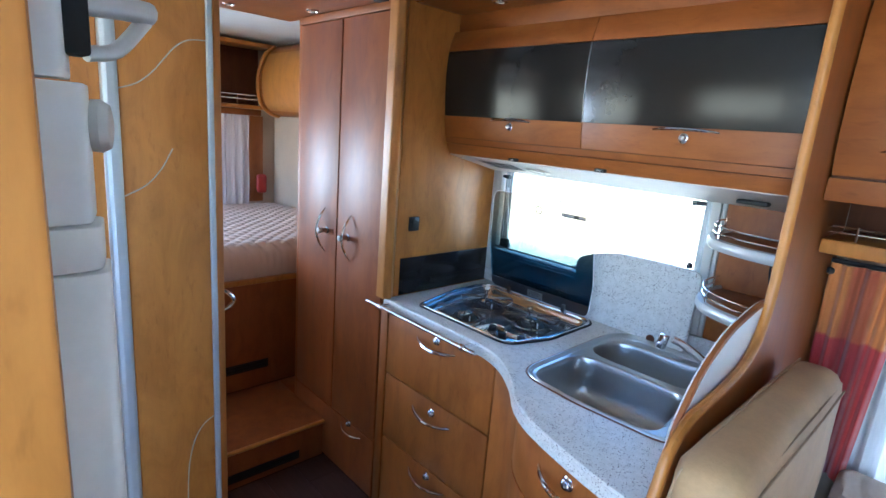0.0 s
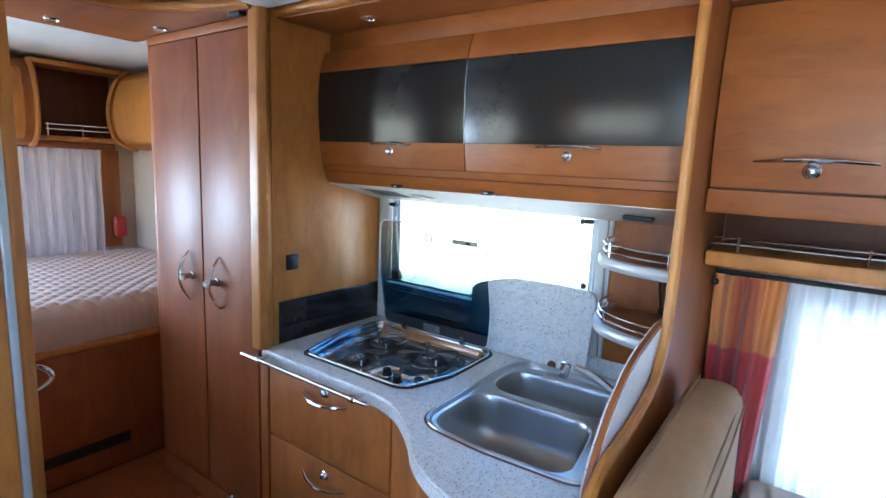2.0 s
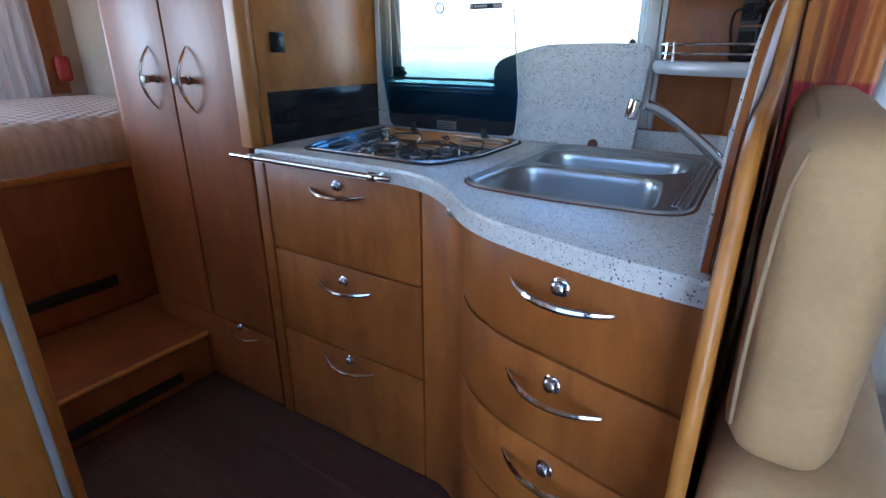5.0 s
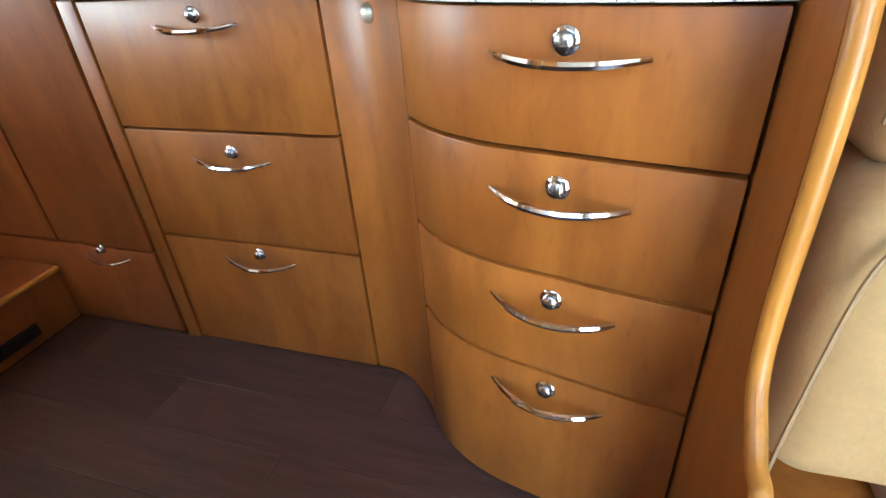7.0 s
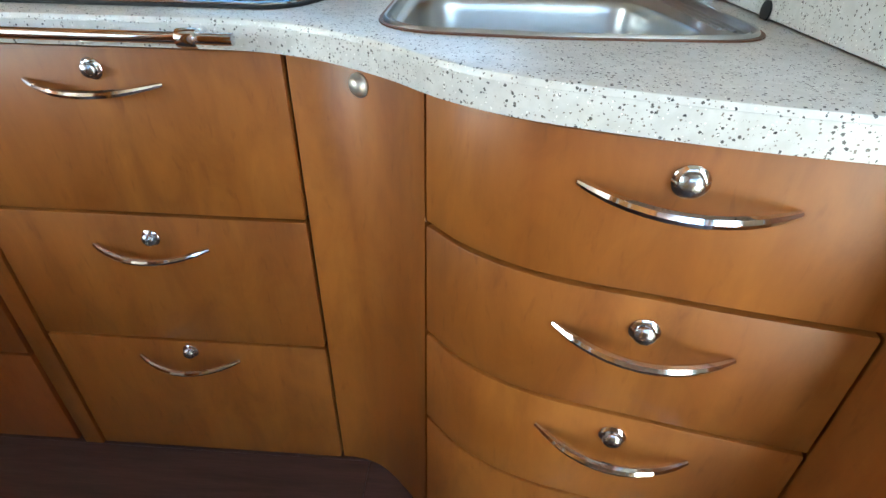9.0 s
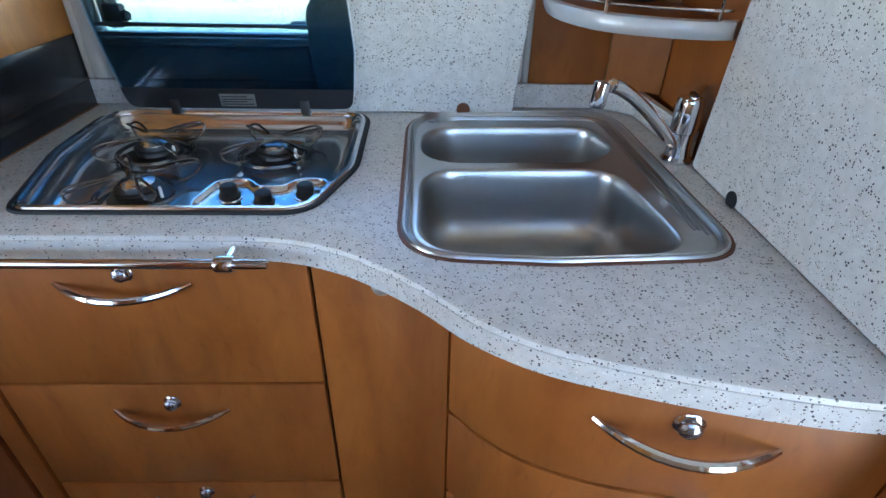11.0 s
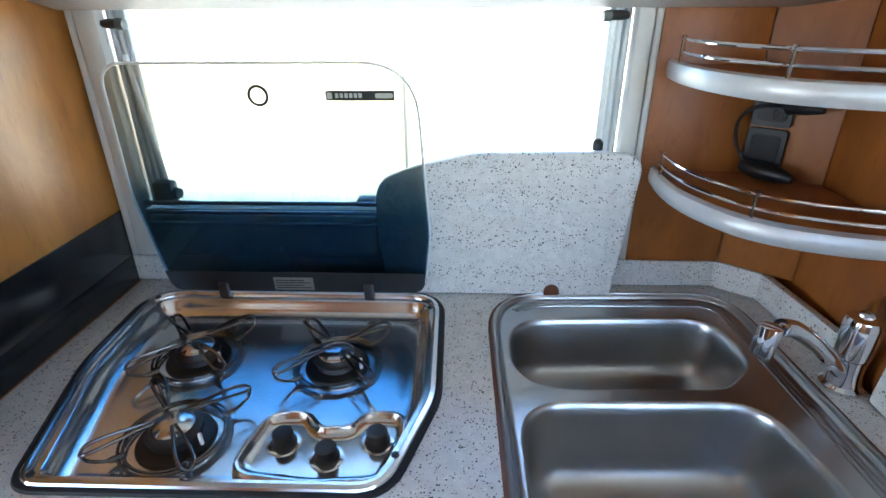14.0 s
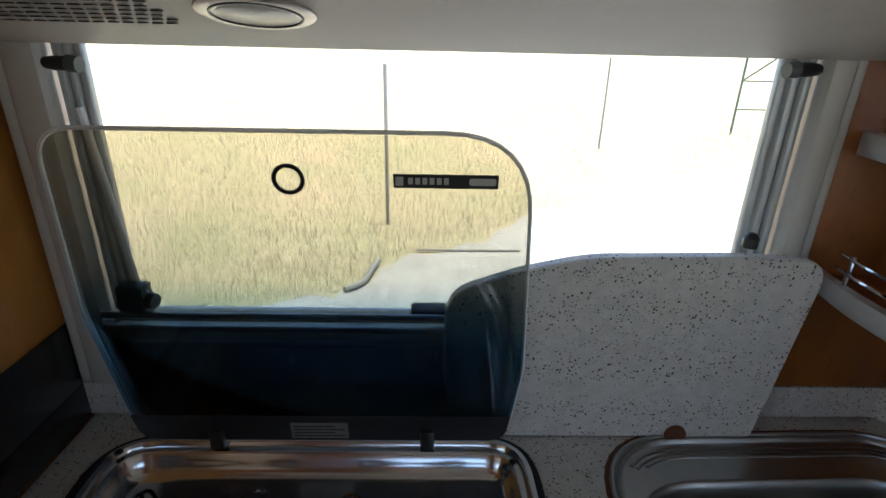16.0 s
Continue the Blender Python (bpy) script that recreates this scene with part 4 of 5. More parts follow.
def downlight(x, y, z, r=0.026):
    d = thing("downlight", "small chrome recessed downlight, switched off", "lamp", (x, y, z), "downlights")
    part("ring", lathe([(r, 0.0), (r, -0.003), (r * 0.85, -0.006), (r * 0.7, -0.005), (r * 0.66, -0.002)], Matrix.Translation((x, y, z)), 24), CHROME, d)
    part("lens", lathe([(r * 0.66, -0.0015), (r * 0.5, -0.004), (0.0005, -0.005)], Matrix.Translation((x, y, z)), 18), LENS, d, "pale glass lens")


downlight(0.268, 0.175, 1.9312)
downlight(0.897, 0.165, 1.9312)

# sloping soffit under the cabinet, with a lamp, louvres and two small switches
so = thing("cabinet_soffit", "cream laminate soffit under the wall cabinet with punched louvres", "soffit", (0.5, 0.4, 1.41))
SL = (1.434 - 1.376) / (0.262 - 0.515)


def soffit_z(y):
    return 1.434 + (y - 0.262) * SL


part("soffit_board", prism([(0.262, 1.4345), (0.514, soffit_z(0.514)), (0.514, soffit_z(0.514) + 0.012), (0.262, 1.4425)], "x", 0.002, 1.187, 0.001), UNDER, so)
bm = bmesh.new()
for i in range(13):
    for j in range(9):
        x, y = 0.094 + i * 0.0122 + (j % 2) * 0.0061, 0.325 + j * 0.0122
        z = soffit_z(y) - 0.0008
        box(x, x + 0.0074, y, y + 0.0046, z - 0.0006, z + 0.0004, 0, bm=bm)
tagged(part("slot_pattern", bm, BLACK, so, "rows of small dark vent slots", False), kind="stuff")
nrm = Vector((0, SL, -1)).normalized()
sl = thing("cabinet_lamp", "round flush chrome lamp in the soffit, switched off", "lamp", (0.31, 0.4, soffit_z(0.4)))
mm = Matrix.Translation((0.328, 0.385, soffit_z(0.385))) @ axis_to(nrm)
part("bezel", lathe([(0.045, 0), (0.045, 0.002), (0.041, 0.004), (0.035, 0.003)], mm, 30), NICKEL, sl)
part("lens", lathe([(0.033, 0.0015), (0.03, 0.0032), (0.0005, 0.004)], mm, 26), LENS, sl, "clouded lens")
part("seal_ring", lathe([(0.0355, 0.0025), (0.0352, 0.0042), (0.0335, 0.0042), (0.0332, 0.0025)], mm, 30), BLACK, sl, "thin dark seal ring")
for x in (0.327, 0.659):
    s2 = thing("lamp_switch", "tiny black slide switch on the cabinet's lower edge", "switch", (x, 0.25, 1.442))
    part("switch_plate", box(x - 0.017, x + 0.017, 0.243, 0.258, 1.4365, 1.4475, 0.002), BLACK, s2)
    part("slider", box(x - 0.006, x + 0.006, 0.2395, 0.2435, 1.4395, 1.4445, 0.001), KNOB, s2)
bs = thing("blind_clip", "flat black clip under the cabinet by the corner shelves", "clip", (1.04, 0.4, 1.4))
part("clip", box(1.0, 1.075, 0.36, 0.392, soffit_z(0.38) - 0.012, soffit_z(0.38) - 0.001, 0.004), BLACK, bs)

# ---- corner shelves ----
cb = thing("corner_backing", "dark pearwood backing of the corner shelves", "panel", (1.06, 0.53, 0.95))
part("back_board", box(0.9295, 1.0945, Y_WALL - 0.018, Y_WALL - 0.002, 0.953, 1.4, 0.001), WOOD, cb)
part("corner_board", bar_between((1.096, 0.5265), (1.1885, 0.4515), 0.014, 0.953, 1.4, 0.001), WOOD, cb, "slanting board across the corner")


def corner_shelf(z):
    s = thing("corner_shelf", "quarter-round corner shelf with a silver edge and double chrome rail", "shelf", (1.1, 0.4, z), "corner shelves")
    arc = [(p.x, p.y) for p in smooth_line([(0.945, 0.522, 0), (0.938, 0.45, 0), (0.945, 0.378, 0), (0.974, 0.307, 0), (1.011, 0.267, 0), (1.072, 0.236, 0), (1.135, 0.221, 0), (1.1855, 0.222, 0)], 6)]
    inner = [(x + 0.012, y + 0.01) for x, y in arc]
    part("shelf_board", prism([q for q in inner if q[0] < 1.183 and q[1] < 0.525] + [(1.184, 0.235), (1.184, 0.45), (1.095, 0.5245)], "z", z - 0.006, z + 0.006, 0.001), WOOD, s)
    bm = loft([[(x + 0.006 + dx * 0.9, y + 0.006 + dx, z + dz) for dx, dz in ((-0.004, -0.014), (-0.009, -0.006), (-0.0095, 0.004), (-0.006, 0.012), (0.004, 0.014), (0.008, 0.006), (0.008, -0.01))] for x, y in arc[:-1]], True, True)
    part("edge_profile", bm, SILVER, s, "rounded silver edge profile")
    for h in (0.027, 0.045):
        part("gallery_rail", tube([(x + 0.008, y + 0.006, z + h) for x, y in arc[2:-3]], 0.0027, 8), CHROME, s, "thin chrome gallery rail")
    for k in (4, 21, 37):
        x, y = arc[k]
        part("rail_post", tube([(x + 0.008, y + 0.006, z + 0.012), (x + 0.008, y + 0.006, z + 0.05)], 0.003, 8), CHROME, s)


corner_shelf(1.118)
corner_shelf(1.29)
so2 = thing("power_socket", "black double socket on the slanting board behind the shelves", "socket", (1.118, 0.508, 1.17))
SLANT = Vector((0.777, -0.63, 0))
OUTW = Vector((-0.63, -0.777, 0))
S0 = Vector((1.118, 0.5087, 0))


def on_slant(u0, u1, z0, z1, d0, d1):
    """A plate lying on the slanting corner board."""
    pts = round_poly([(u0, z0), (u1, z0), (u1, z1), (u0, z1)], 0.007, 4)
    return loft([[tuple(S0 + SLANT * (u + (u0 + u1 - 2 * u) * i) + OUTW * d + Vector((0, 0, z))) for u, z in pts] for d, i in ((d0, 0), (d1 - 0.003, 0), (d1, 0.03))], True, True)


for z0, z1 in ((1.138, 1.2), (1.204, 1.258)):
    pl = part("socket_plate", on_slant(-0.028, 0.03, z0, z1, 0.0, 0.012), BLACK, so2)
    part("socket_insert", on_slant(-0.02, 0.022, z0 + 0.009, z1 - 0.009, 0.012, 0.016), STRIP, pl, "glossy black socket flap")
cab = thing("plug_lead", "black plug and lead lying by the socket", "cable", (1.12, 0.45, 1.13))
LP = [S0 + SLANT * u + OUTW * d + Vector((0, 0, z)) for u, d, z in ((0.02, 0.02, 1.238), (-0.02, 0.03, 1.235), (-0.042, 0.02, 1.21), (-0.04, 0.016, 1.175), (-0.022, 0.024, 1.15), (0.0, 0.03, 1.14))]
part("lead", tube(smooth_line(LP, 6), 0.0027, 8), RUBBER, cab)
part("plug", tube([tuple(S0 + SLANT * u + OUTW * d + Vector((0, 0, z))) for u, d, z in ((-0.022, 0.02, 1.141), (0.0, 0.03, 1.139), (0.035, 0.04, 1.137), (0.055, 0.045, 1.135))], [0.011, 0.0145, 0.0125, 0.007], 12), BLACK, cab)
part("plug", tube([tuple(S0 + SLANT * u + OUTW * d + Vector((0, 0, z))) for u, d, z in ((0.022, 0.014, 1.238), (0.05, 0.034, 1.24), (0.07, 0.045, 1.241))], [0.012, 0.009, 0.004], 10), BLACK, cab)

# ---- divider beside the dinette ----
DIV = [(Y_WALL - 0.003, 0.002), (-0.54, 0.002), (-0.54, 0.44), (-0.49, 0.5), (-0.442, 0.545), (-0.424, 0.62), (-0.418, 0.8), (-0.398, 0.9), (-0.362, 0.985), (-0.332, 1.048), (-0.275, 1.082), (-0.19, 1.092), (-0.1, 1.102), (-0.02, 1.125), (0.025, 1.165), (0.05, 1.23), (0.058, 1.35), (0.058, 1.6), (0.062, 1.8), (0.088, 1.93), (0.095, Z_CEIL - 0.003), (Y_WALL - 0.003, Z_CEIL - 0.003)]
dv = thing("divider_panel", "tall pearwood divider with a waved honey-coloured edge", "panel", (1.2, 0, 0))
edge_line = smooth_line([(p[0], p[1], 0) for p in DIV[1:-1]], 5)
part("panel", prism([DIV[0]] + [(p.x, p.y) for p in edge_line] + [DIV[-1]], "x", 1.1915, 1.2105, 0), WOOD, dv)
bm = loft([[(1.201 + 0.0101 * math.cos(a), p.x - 0.004 - 0.009 * math.sin(a) * nx + 0.0, p.y + 0.0105 * math.sin(a) * nz) for a in [2 * math.pi * k / 10 for k in range(10)]] for p, nx, nz in
           [(p, 1.0, max(0.0, min(1.0, (b.x - a.x) / max(1e-6, (b - a).length)))) for p, a, b in zip(edge_line, [edge_line[0]] + edge_line[:-1], edge_line[1:] + [edge_line[-1]])]], True, True)
part("edge_profile", bm, WOOD_EDGE, dv, "rounded honey-coloured edge profile")

# ---- wardrobe ----
def stalk_knob(parent, c):
    m = Matrix.Translation(c) @ axis_to((0, -1, 0))
    k = part("knob_stalk", lathe([(0.0145, 0), (0.0145, 0.003), (0.0105, 0.005), (0.0095, 0.03)], m, 18), KNOB, parent, "steel knob stalk")
    part("knob_cap", lathe([(0.0095, 0.0302), (0.0125, 0.034), (0.0125, 0.042), (0.009, 0.046), (0.001, 0.047)], m, 18), LENS, k, "pale knob cap")


wd = thing("wardrobe", "tall pearwood two-door wardrobe with a drawer at the foot", "wardrobe", (-0.36, 0.25, 0))
part("carcass", box(-0.7, -0.028, 0.024, Y_WALL - 0.003, 0.002, 1.93, 0.001), GAP, wd, "wardrobe body coloured near-black as shade in the joints", False)
part("side_wall", box(-0.72, -0.7005, 0.004, Y_WALL - 0.003, 0.002, 1.93, 0.002), WOOD, wd)
for x0, x1, xk, s in ((-0.699, -0.3745, -0.452, -1), (-0.3665, -0.046, -0.336, -1)):
    d = part("door", box(x0, x1, 0.002, 0.021, 0.272, 1.905, 0.003), WOOD_DIM, wd, "smooth pearwood door")
    if x0 < -0.5:
        bow_handle(d, (-0.462, 0.002, 1.07), 0.185, (0, -1, 0), (-0.004, 0, 0), (0, 0, 1), 0.04, 0.0052)
        stalk_knob(d, (-0.446, 0.002, 1.07))
    else:
        bow_handle(d, (-0.262, 0.002, 1.07), 0.185, (0, -1, 0), (-0.004, 0, 0), (0, 0, 1), 0.04, 0.0052)
        stalk_knob(d, (-0.283, 0.002, 1.07))
d = part("drawer", box(-0.699, -0.046, 0.002, 0.021, 0.006, 0.265, 0.003), WOOD_DIM, wd, "pearwood drawer front")
push_knob(d, (-0.22, 0.002, 0.262), (0, -1, 0), 0.0115)
bow_handle(d, (-0.205, 0.002, 0.24), 0.15, (0, -1, 0), (0, 0, -0.01), (1, 0, 0))
part("head_rail", box(-0.72, -0.03, 0.002, 0.03, 1.909, 1.938, 0.002), WOOD_H, wd)

# ---- curved soffit over the way to the bed ----
hs = thing("passage_soffit", "curved pearwood soffit with downlights over the passage to the bed", "soffit", (-0.5, -0.3, 1.94))
HC = [(-0.012, -0.035), (-0.10, -0.062), (-0.21, -0.10), (-0.32, -0.16), (-0.40, -0.25), (-0.42, -0.37), (-0.39, -0.48), (-0.30, -0.58), (-0.15, -0.66), (-0.02, -0.70)]
hc = [(p.x, p.y) for p in smooth_line([(*p, 0) for p in HC], 5)]
part("soffit_board", prism(hc + [(-0.02, -1.3), (-0.86, -1.3), (-0.86, 0.03), (-0.03, 0.03)], "z", 1.94, 1.962, 0.002), WOOD_H, hs)
part("edge_profile", tube([(x, y, 1.957) for x, y in hc], 0.0155, 10), WOOD_EDGE, hs, "rounded honey-coloured edge")
downlight(-0.519, -0.044, 1.9395)
downlight(-0.742, -0.289, 1.9395)
part("door_guide", box(-0.11, -0.05, -0.045, -0.02, 1.926, 1.9395, 0.003), BLACK, hs, "small black guide")

# ---- skylight ----
sk = thing("roof_hatch", "white roof hatch with a closed pleated blind", "roof hatch", (0.27, -0.27, Z_CEIL))
ro = round_poly([(0.0, -0.56), (0.535, -0.56), (0.535, 0.012), (0.0, 0.012)], 0.05, 6)
ri = round_poly([(0.07, -0.49), (0.465, -0.49), (0.465, -0.07), (0.07, -0.07)], 0.01, 6)
part("hatch_frame", loft([[(*p, z) for p in r] for r, z in ((ro, Z_CEIL - 0.001), (ro, Z_CEIL - 0.028), (inset(ro, 0.006), Z_CEIL - 0.038), (ri, Z_CEIL - 0.041), (ri, Z_CEIL - 0.004))]), WHITE, sk)
bm = bmesh.new()
rows = [[bm.verts.new((x, -0.49 + 0.42 * k / 60, Z_CEIL - 0.01 - 0.006 * (k % 2))) for x in (0.07, 0.465)] for k in range(61)]
for a, b in zip(rows, rows[1:]):
    bm.faces.new((a[0], a[1], b[1], b[0]))
part("pleated_blind", bm, WHITE, sk, "white pleated blind", False)
part("blind_grip", box(0.072, 0.463, -0.1, -0.074, Z_CEIL - 0.028, Z_CEIL - 0.012, 0.004), FRAME, sk)

# ---- bathroom front beside the passage ----
INLAY_UP = [(-0.886, 1.555), (-0.852, 1.569), (-0.823, 1.594), (-0.803, 1.619), (-0.777, 1.65), (-0.751, 1.666), (-0.718, 1.67)]
INLAY_MID = [(-0.885, 1.34), (-0.845, 1.362), (-0.815, 1.395), (-0.79, 1.44)]
INLAY_LOW = [(-0.718, 0.78), (-0.744, 0.763), (-0.765, 0.727), (-0.78, 0.66), (-0.786, 0.55)]
bd = thing("bathroom_door", "wooden bathroom door with aluminium edge strips and pale inlay lines", "door", (0.24, -0.8, 0))
part("door_leaf", box(0.222, 0.25, -0.886, -0.717, 0.004, 1.936, 0.001), WOOD_EDGE, bd)
part("edge_strip", prism(round_poly([(0.2225, -0.7165), (0.254, -0.7165), (0.254, -0.703), (0.2225, -0.699)], 0.004, 3), "z", 0.004, 1.936), SATIN_ALU, bd, "aluminium edge strip")
part("edge_strip", prism(round_poly([(0.228, -0.914), (0.256, -0.914), (0.26, -0.906), (0.26, -0.894), (0.256, -0.8865), (0.228, -0.8865)], 0.004, 3), "z", 0.004, 1.936), SATIN_ALU, bd, "wide aluminium strip")
bow_handle(bd, (0.165, -0.662, 1.05), 0.056, (0, 1, 0), (0, 0, -0.004), (0, 0, 1), 0.03, 0.0058)
for line in (INLAY_UP, INLAY_MID, INLAY_LOW):
    part("inlay_line", tube(smooth_line([(0.2505, y, z) for y, z in line], 6), 0.0014, 6), LENS, bd, "fine pale curved inlay line")
tagged(part("door_jamb", prism(round_poly([(0.13, -0.73), (0.222, -0.73), (0.222, -0.69), (0.19, -0.664), (0.13, -0.66)], [0.002, 0.002, 0.01, 0.02, 0.006], 5), "z", 0.002, 1.9385), WOOD_EDGE), "rounded wooden jamb behind the bathroom door", "jamb")
setting("wall_bathroom", box(0.208, 0.232, -1.8, -0.915, 0.0, Z_CEIL - 0.002, 0.001), WOOD_EDGE, "honey-coloured wooden bathroom wall", smooth=False)
setting("wall_passage", box(-0.02, 0.129, -0.72, -0.70, 0.0, 1.939, 0.001), WOOD, "wooden side wall of the bathroom along the passage", smooth=False)

nd = thing("entrance_post", "white plastic post with a grey lock beside the entrance", "post", (1.17, -1.1, 0))
for z0, z1, g in ((0.002, 1.4415, 0.006), (1.443, 1.465, 0.004), (1.4665, 1.533, 0.001), (1.5345, 1.9, -0.006)):
    part("post_section", prism(round_poly([(1.135, -1.116 + 0.0), (1.165, -1.128), (1.185, -1.12), (1.18 + g * 0.3, -1.09 + g), (1.15, -1.083 + g)], 0.006, 3), "z", z0, z1, 0.001), WHITE, nd)
part("lock", lathe([(0.013, 0), (0.0135, 0.004), (0.011, 0.008), (0.006, 0.009)], Matrix.Translation((1.158, -1.083, 1.513)) @ axis_to((0.3, 1, 0)), 20), SILVER, nd, "round grey lock")
part("rubber_seal", box(1.15, 1.168, -1.094, -1.0825, 1.546, 1.75, 0.002), RUBBER, nd, "black rubber seal")
part("hook", tube(smooth_line([(1.16, -1.085, 1.571), (1.15, -1.065, 1.573), (1.14, -1.05, 1.574)], 4), 0.006, 10), SILVER, nd, "grey coat hook")
part("hook", tube(smooth_line([(1.155, -1.083, 1.548), (1.148, -1.068, 1.552), (1.14, -1.052, 1.57)], 4), 0.004, 10), SILVER, nd, "grey coat hook")
np_ = thing("entrance_partition", "honey-coloured wooden panel beside the entrance", "panel", (1.2, -1.2, 0))
part("panel", box(1.19, 1.212, -1.45, -1.1095, 0.002, 1.9, 0.004), WOOD_EDGE, np_)

# ---- bed at the rear ----
bed = thing("bed", "fixed bed on a wooden box with a quilted beige mattress", "bed", (-1.5, -0.3, 0))
part("bed_front", box(-0.9, -0.88, -1.3, 0.3, 0.19, 0.742, 0.003), WOOD_DIM, bed)
part("bed_box", box(-2.119, -0.901, -1.3, Y_WALL - 0.003, 0.002, 0.74, 0.002), WOOD_DARK, bed)
part("front_rail", box(-0.905, -0.872, -1.3, 0.3, 0.728, 0.755, 0.008), WOOD_EDGE, bed)
bm = bmesh.new()
NX, NY = 130, 190
X0, X1, Y0, Y1 = -2.11, -0.885, -1.28, 0.53
grid = []
for i in range(NX + 1):
    row = []
    for j in range(NY + 1):
        x, y = X0 + (X1 - X0) * i / NX, Y0 + (Y1 - Y0) * j / NY
        a, b = (x + y) / 0.075, (x - y) / 0.075
        q = min(abs(a - round(a)), abs(b - round(b)))
        z = 0.915 + 0.012 * min(1, (x - X0) / 0.2) - 0.011 * max(0, 1 - q * 5) + 0.006 * noise.noise((x * 3, y * 3, 0))
        e = (X1 - x)
        if e < 0.05:
            z -= 0.045 * (1 - e / 0.05) ** 2
        row.append(bm.verts.new((x, y, z)))
    grid.append(row)
for i in range(NX):
    for j in range(NY):
        bm.faces.new((grid[i][j], grid[i + 1][j], grid[i + 1][j + 1], grid[i][j + 1]))
low = []
for r, (dx, z) in enumerate(((0.008, 0.84), (0.008, 0.79), (-0.004, 0.757))):
    low.append([bm.verts.new((X1 + dx + 0.003 * math.sin(j * 1.7), v.co.y, z)) for j, v in enumerate(grid[-1])])
for a, b in zip([grid[-1]] + low, low):
    for j in range(NY):
        bm.faces.new((a[j], a[j + 1], b[j + 1], b[j]))
part("mattress", bm, QUILT, bed, "beige quilted mattress")


def grille(parent, x, y0, y1, z0, z1):
    g = part("vent_grille", box(x, x + 0.004, y0, y1, z0, z1, 0.001), BLACK, parent, "dark slotted vent grille")
    bm = bmesh.new()
    n = 3
    for k in range(n):
        z = z0 + (z1 - z0) * (k + 0.5) / n
        box(x + 0.004, x + 0.007, y0 + 0.004, y1 - 0.004, z - 0.0025, z + 0.0025, 0, bm=bm)
    part("slats", bm, BLACK, g)


grille(bed, -0.88, -0.39, -0.063, 0.282, 0.328)
stp = thing("bed_step", "wooden step in front of the bed with a light nosing", "step", (-0.65, -0.6, 0))
part("tread", box(-0.879, -0.424, -1.3, -0.002, 0.165, 0.186, 0.002, 2, box(-0.879, -0.7215, -0.001, 0.3, 0.165, 0.186, 0.002)), WOOD_DIM, stp)
part("nosing", tube([(-0.42, -1.3, 0.178), (-0.42, -0.004, 0.178)], 0.009, 10), WOOD_EDGE, stp, "light wooden nosing")
part("riser", box(-0.445, -0.43, -1.3, -0.002, 0.002, 0.165, 0.001), WOOD_DIM, stp)
grille(stp, -0.43, -0.62, -0.12, 0.03, 0.07)

oc = thing("rear_shelf", "open wooden shelf with a chrome rail above the bed", "shelf", (-2.0, 0.2, 1.58))
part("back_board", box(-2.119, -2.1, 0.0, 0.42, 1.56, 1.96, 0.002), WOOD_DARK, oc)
part("shelf_board", box(-2.1, -1.9, -0.02, 0.41, 1.556, 1.58, 0.006), WOOD_EDGE, oc)
for z in (1.615, 1.64):
    part("rail", tube([(-1.905, 0.03, z), (-1.905, 0.37, z)], 0.004, 8), CHROME, oc)
for y in (0.04, 0.2, 0.36):
    part("rail_post", tube([(-1.905, y, 1.58), (-1.905, y, 1.646)], 0.004, 8), CHROME, oc)
part("top_board", box(-2.1, -1.9, -0.02, 0.44, 1.94, 1.965, 0.004), WOOD_EDGE, oc)


def bed_cabinet(side):
    c = thing("bed_locker", "pearwood overhead locker with a rounded front above the bed", "cabinet", (-1.9, 0.45 * side, 1.55), "bed lockers")
    if side > 0:
        pr = [(p.x, p.y) for p in smooth_line([(0.44, 1.955, 0), (0.375, 1.9, 0), (0.335, 1.8, 0), (0.325, 1.7, 0), (0.345, 1.6, 0), (0.4, 1.545, 0), (0.47, 1.525, 0)], 4)]
        body = prism([(y + 0.012, z) for y, z in pr] + [(Y_WALL - 0.004, 1.525), (Y_WALL - 0.004, 1.955)], "x", -1.88, -0.74)
        part("body", body, WOOD, c)
        part("door", prism([(y, z) for y, z in pr[4:-5]] + [(y + 0.011, z) for y, z in pr[4:-5]][::-1], "x", -1.83, -0.9, 0.001), WOOD_EDGE, c)
        part("edge_profile", tube([(-1.885, y, z) for y, z in pr], 0.013, 8), WOOD_EDGE, c, "light rounded edge")
        push_knob(c, (-1.2, 0.335, 1.655), (0, -1, 0.1), 0.012)
    else:
        pr = [(p.x, p.y) for p in smooth_line([(-1.93, 1.955, 0), (-1.87, 1.9, 0), (-1.84, 1.8, 0), (-1.835, 1.7, 0), (-1.85, 1.6, 0), (-1.9, 1.545, 0), (-1.97, 1.525, 0)], 4)]
        part("body", prism([(x - 0.012, z) for x, z in pr] + [(-2.118, 1.525), (-2.118, 1.955)], "y", -1.25, -0.03), WOOD, c)
        part("door", prism([(x, z) for x, z in pr[4:-5]] + [(x - 0.011, z) for x, z in pr[4:-5]][::-1], "y", -0.7, -0.07, 0.001), WOOD_EDGE, c)
        part("edge_profile", tube([(x, -0.02, z) for x, z in pr], 0.013, 8), WOOD_EDGE, c, "light rounded edge")


bed_cabinet(1)
bed_cabinet(-1)
tagged(part("curtain", wavy_sheet((-2.075, -0.75), (-2.075, 0.345), 0.9, 1.515, 0.021, 21, 300, 10), DRAPE), "pale pleated curtain hanging behind the bed", "curtain")
tagged(part("pelmet", box(-2.119, -2.05, -0.8, 0.42, 1.515, 1.555, 0.004), WOOD), "wooden pelmet above the bed curtain", "pelmet")
